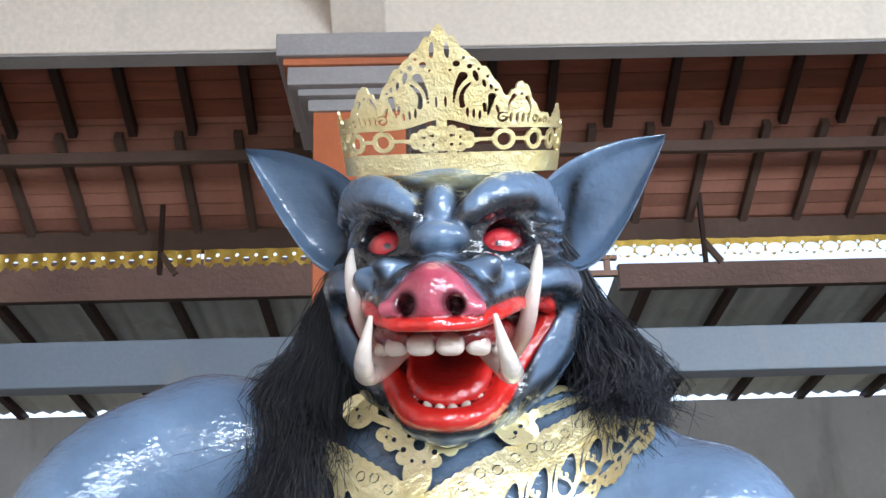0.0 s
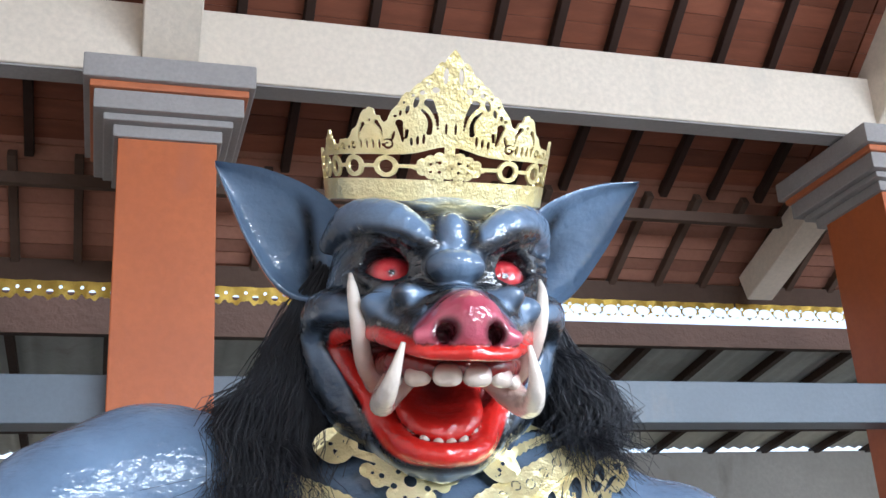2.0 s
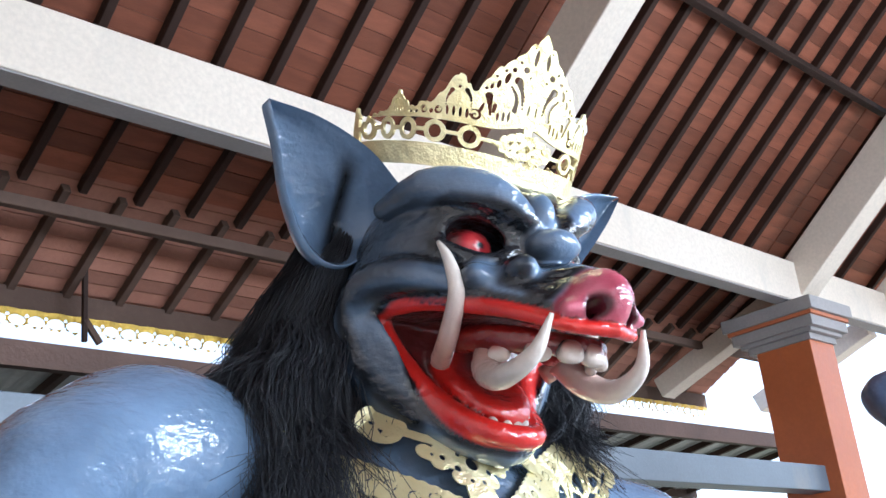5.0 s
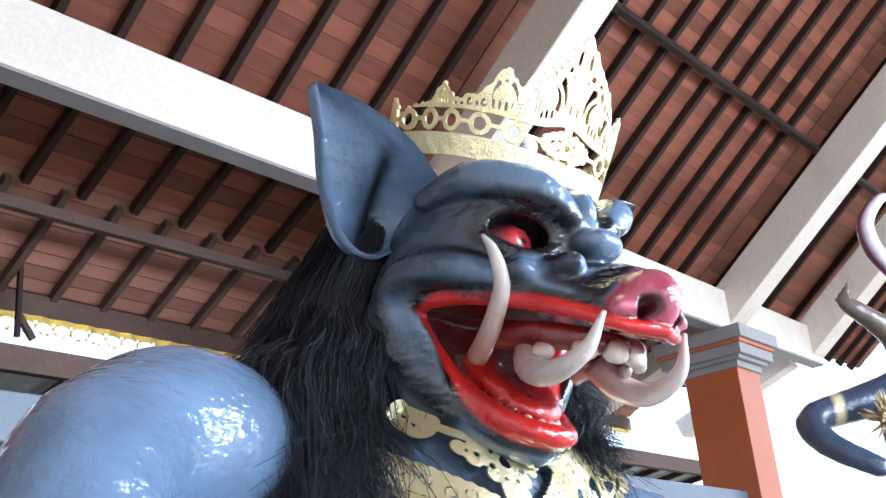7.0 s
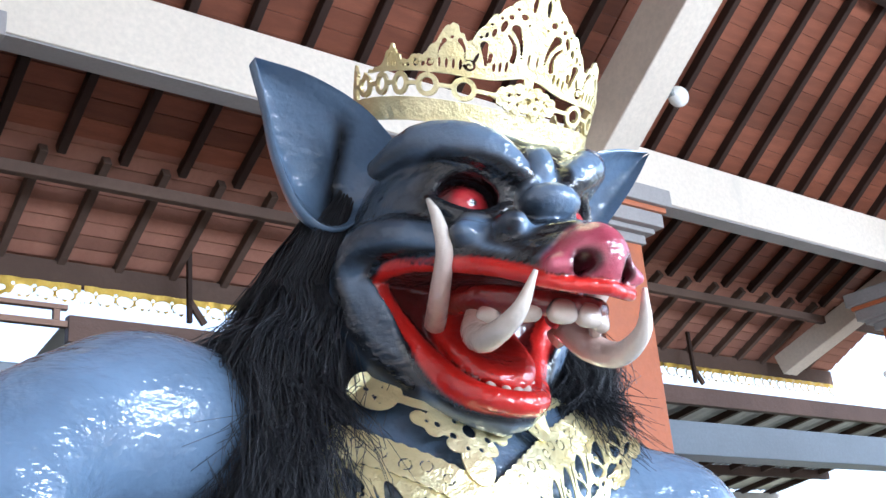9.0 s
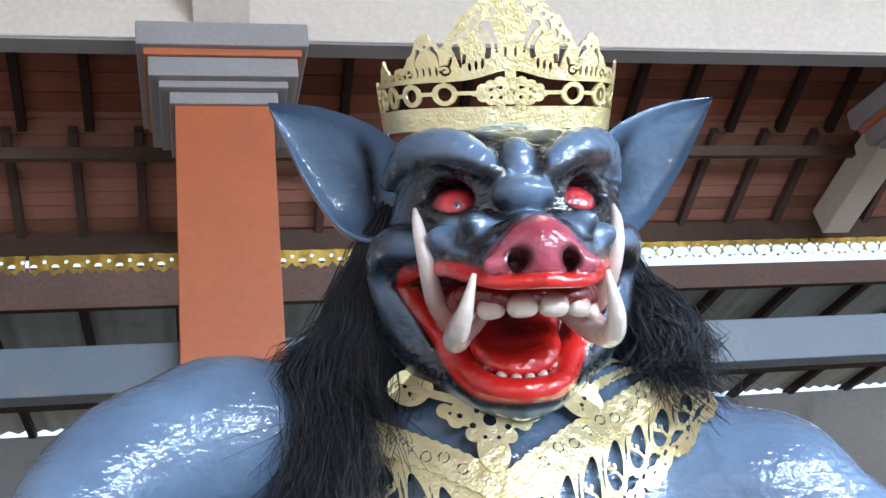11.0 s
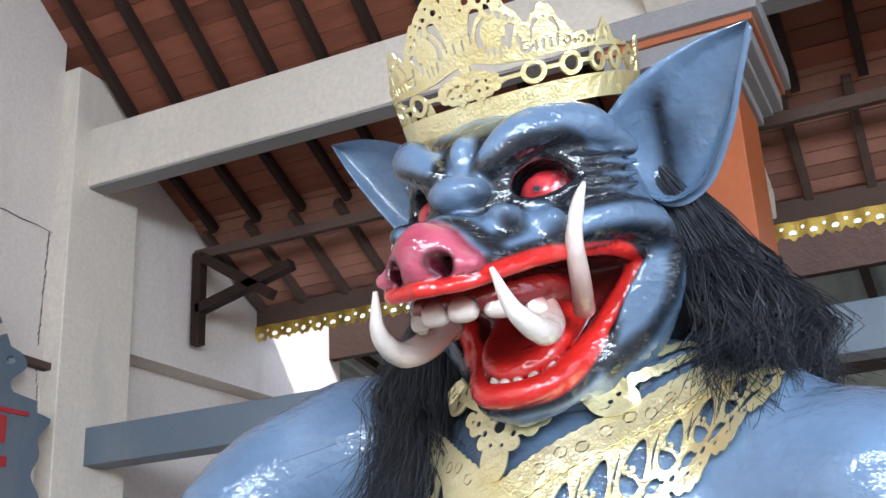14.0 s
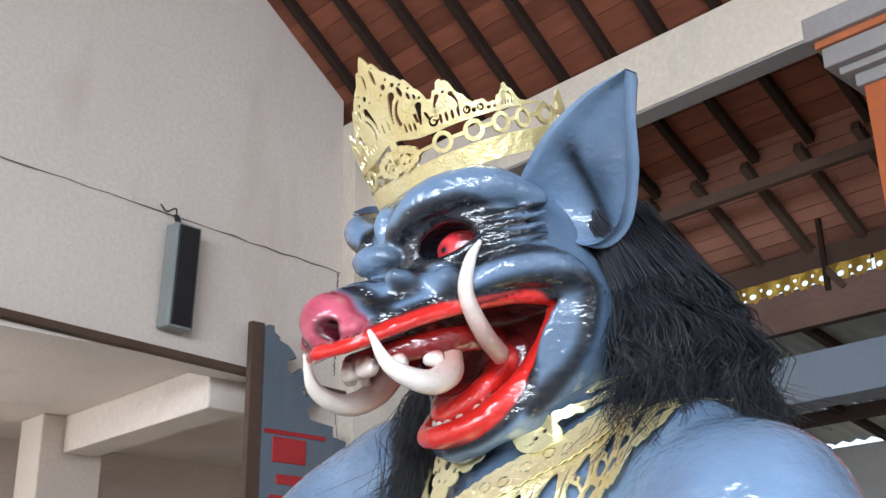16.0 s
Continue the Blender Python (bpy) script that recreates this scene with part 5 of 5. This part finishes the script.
pan = thing("carved_panel", "blue-grey carved board with red bars standing by the wall", "panel")
me = lace_mesh("board", panel_pattern, 0.0, 0.62, 0.0, 3.54, 0.02, lambda s, h, d: np.stack([-4.02 - d + 0 * s, 4.46 + s, h * 0.986], 1), -0.05)
me.materials.append(BLUEGREY)
new("board", me).parent = pan
for z0, z1, y0, y1 in ((2.69, 2.83, 4.53, 4.76), (2.845, 2.87, 4.47, 4.90), (2.57, 2.625, 4.56, 4.78), (2.46, 2.51, 4.52, 4.74)):
    part("red_bar", box(-3.972, -3.960, y0, y1, z0, z1, 0.004), REDPAINT, pan, "red painted bar")
part("post", box(-4.02, -3.975, 4.37, 4.458, 0.0, 3.475, 0.004), PALERAFTER, pan, "grey timber post")


# ---- cracks and joints on the gable wall ----
def crack(name, path, wide, label):
    rnd = random.Random(len(path) * 7)
    bm = bmesh.new()
    rows = []
    for i in range(41):
        u = i / 40
        y = path[0][0] + (path[1][0] - path[0][0]) * u
        z = path[0][1] + (path[1][1] - path[0][1]) * u
        k = rnd.uniform(-1, 1) * 0.006
        w = wide * rnd.uniform(0.4, 1.3)
        dy, dz = (0, 1) if abs(path[1][0] - path[0][0]) > abs(path[1][1] - path[0][1]) else (1, 0)
        rows.append([bm.verts.new((WALLX + 0.004, y + dy * (k + s * w), z + dz * (k + s * w))) for s in (-0.5, 0.5)])
    for a, b in zip(rows, rows[1:]):
        bm.faces.new((a[0], b[0], b[1], a[1]))
    return tagged(part(name, bm, CRACK), label, "crack", kind="structure")


CRACK = surface("dark crack in plaster", (0.16, 0.13, 0.11), (0.10, 0.08, 0.07), 6, 50, 0.9, 0.0)
crack("wall_crack", ((0.5, 4.22), (5.14, 3.985)), 0.010, "long crack along the plaster joint of the wall")
crack("wall_crack", ((5.12, 3.98), (5.10, 3.30)), 0.012, "upright crack beside the pilaster")
crack("wall_crack", ((5.10, 3.20), (5.14, 2.85)), 0.008, "upright crack beside the pilaster")

# ---- a second, smaller figure farther off under the roof ----
def far_figure():
    axes, P = field_grid((-0.95, -0.6, -3.35), (0.75, 0.5, 0.95), 0.03)
    d = ball(P, (0.06, 0, -0.15), (0.30, 0.20, 0.40))
    d = join(d, rope(P, [(0.02, 0, 0.16, 0.11), (-0.06, -0.05, 0.38, 0.085), (-0.20, -0.12, 0.48, 0.065), (-0.34, -0.16, 0.58, 0.050)], 8), 0.05)
    for k in range(4):
        d = join(d, limb(P, (-0.34, -0.16, 0.58), (-0.40 + 0.03 * k, -0.18, 0.60 + 0.035 * k), 0.026, 0.016), 0.015)
    d = join(d, rope(P, [(-0.02, 0, 0.10, 0.12), (-0.36, -0.03, 0.02, 0.10), (-0.66, -0.08, -0.06, 0.085), (-0.62, -0.18, -0.22, 0.075), (-0.40, -0.26, -0.38, 0.06)], 12), 0.05)
    d = join(d, ball(P, (0.22, -0.02, 0.52), (0.20, 0.20, 0.26)), 0.05)
    d = join(d, ball(P, (0.10, 0, -0.75), (0.30, 0.22, 0.30)), 0.10)
    Q = [np.abs(P[0] - 0.10), P[1], P[2]]
    d = join(d, rope(Q, [(0.16, 0, -0.9, 0.16), (0.26, -0.08, -1.8, 0.12), (0.24, 0.02, -2.77, 0.09)], 8), 0.06)
    V, F = skin(axes, d)
    C = np.tile(np.array((0.045, 0.065, 0.11)), (len(V), 1))
    gold = np.array((0.40, 0.26, 0.10))
    check = 0.5 + 0.5 * np.sign(np.sin(V[:, 0] * 34 + V[:, 2] * 34) * np.sin(V[:, 0] * 34 - V[:, 2] * 34))
    chest = near(ball([V[:, 0], V[:, 1], V[:, 2]], (0.04, -0.1, 0.20), (0.20, 0.24, 0.24)), 0.0, 0.03)
    tint(C, chest, gold)
    tint(C, 0.5 * chest * check, np.array((0.14, 0.06, 0.03)))
    tint(C, near(np.abs(V[:, 0] + 0.50), 0.025, 0.04) * (V[:, 2] < 0.2) * (V[:, 2] > -0.14), np.array((0.62, 0.52, 0.30)))
    tint(C, near(np.abs(V[:, 2] + 0.62), 0.03, 0.05), np.array((0.62, 0.50, 0.22)))
    tint(C, near(V[:, 2], -1.1, -0.9), np.array((0.35, 0.10, 0.16)))
    tint(C, near(-V[:, 2], -0.30, -0.24) * (V[:, 0] < 0.04), np.array((0.13, 0.10, 0.075)))
    # beaded gold tufts on the breast and a curled white horn
    rnd = random.Random(5)
    V2, F2, C2 = [], [], []
    for k in range(150):
        a, b = rnd.uniform(0, 6.28), rnd.uniform(0.2, 1.45)
        q = Vector((math.cos(a) * math.sin(b), -math.cos(b), math.sin(a) * math.sin(b)))
        c0 = Vector((-0.27 if k % 3 else -0.02, -0.20, -0.12 if k % 3 else -0.10))
        W, G = tube([(*(c0 + q * 0.03), 0.014), (*(c0 + q * 0.10), 0.011), (*(c0 + q * rnd.uniform(0.14, 0.19)), 0.003)], 4, 5)
        F2 += [tuple(i + len(V2) for i in f) for f in G]
        V2 += [tuple(w) for w in W]
        C2 += [(0.55, 0.42, 0.22)] * len(W)
    W, G = tube([(0.30, -0.05, 0.74, 0.06), (0.10, -0.10, 0.70, 0.06), (-0.08, -0.14, 0.86, 0.055), (-0.12, -0.15, 1.06, 0.05), (0.0, -0.14, 1.22, 0.035), (0.12, -0.12, 1.24, 0.01)], 26, 12)
    F2 += [tuple(i + len(V2) for i in f) for f in G]
    V2 += [tuple(w) for w in W]
    C2 += [(0.62, 0.55, 0.60) if (i % 12) < 8 else (0.16, 0.02, 0.10) for i in range(len(W))]
    V2, C2 = np.array(V2), np.array(C2)
    n = len(V)
    me = bpy.data.meshes.new("figure_statue")
    me.from_pydata(np.concatenate([V, V2]).tolist(), [], [tuple(int(i) for i in f) for f in F] + [tuple(i + n for i in f) for f in F2])
    C = np.concatenate([C, C2])
    a = me.color_attributes.new("paint", "FLOAT_COLOR", "POINT")
    a.data.foreach_set("color", np.column_stack((C, np.ones(len(C)))).astype(np.float32).ravel())
    me.polygons.foreach_set("use_smooth", np.ones(len(me.polygons), bool))
    me.materials.append(boar.data.materials[0])
    o = tagged(new("figure_statue", me), "dark blue figure statue with gold armour, curled horn and raised arm", "statue")
    o.matrix_world = pose(5.08, 3.13, 2.85, 0, 0, -51)
    return o


far_figure()
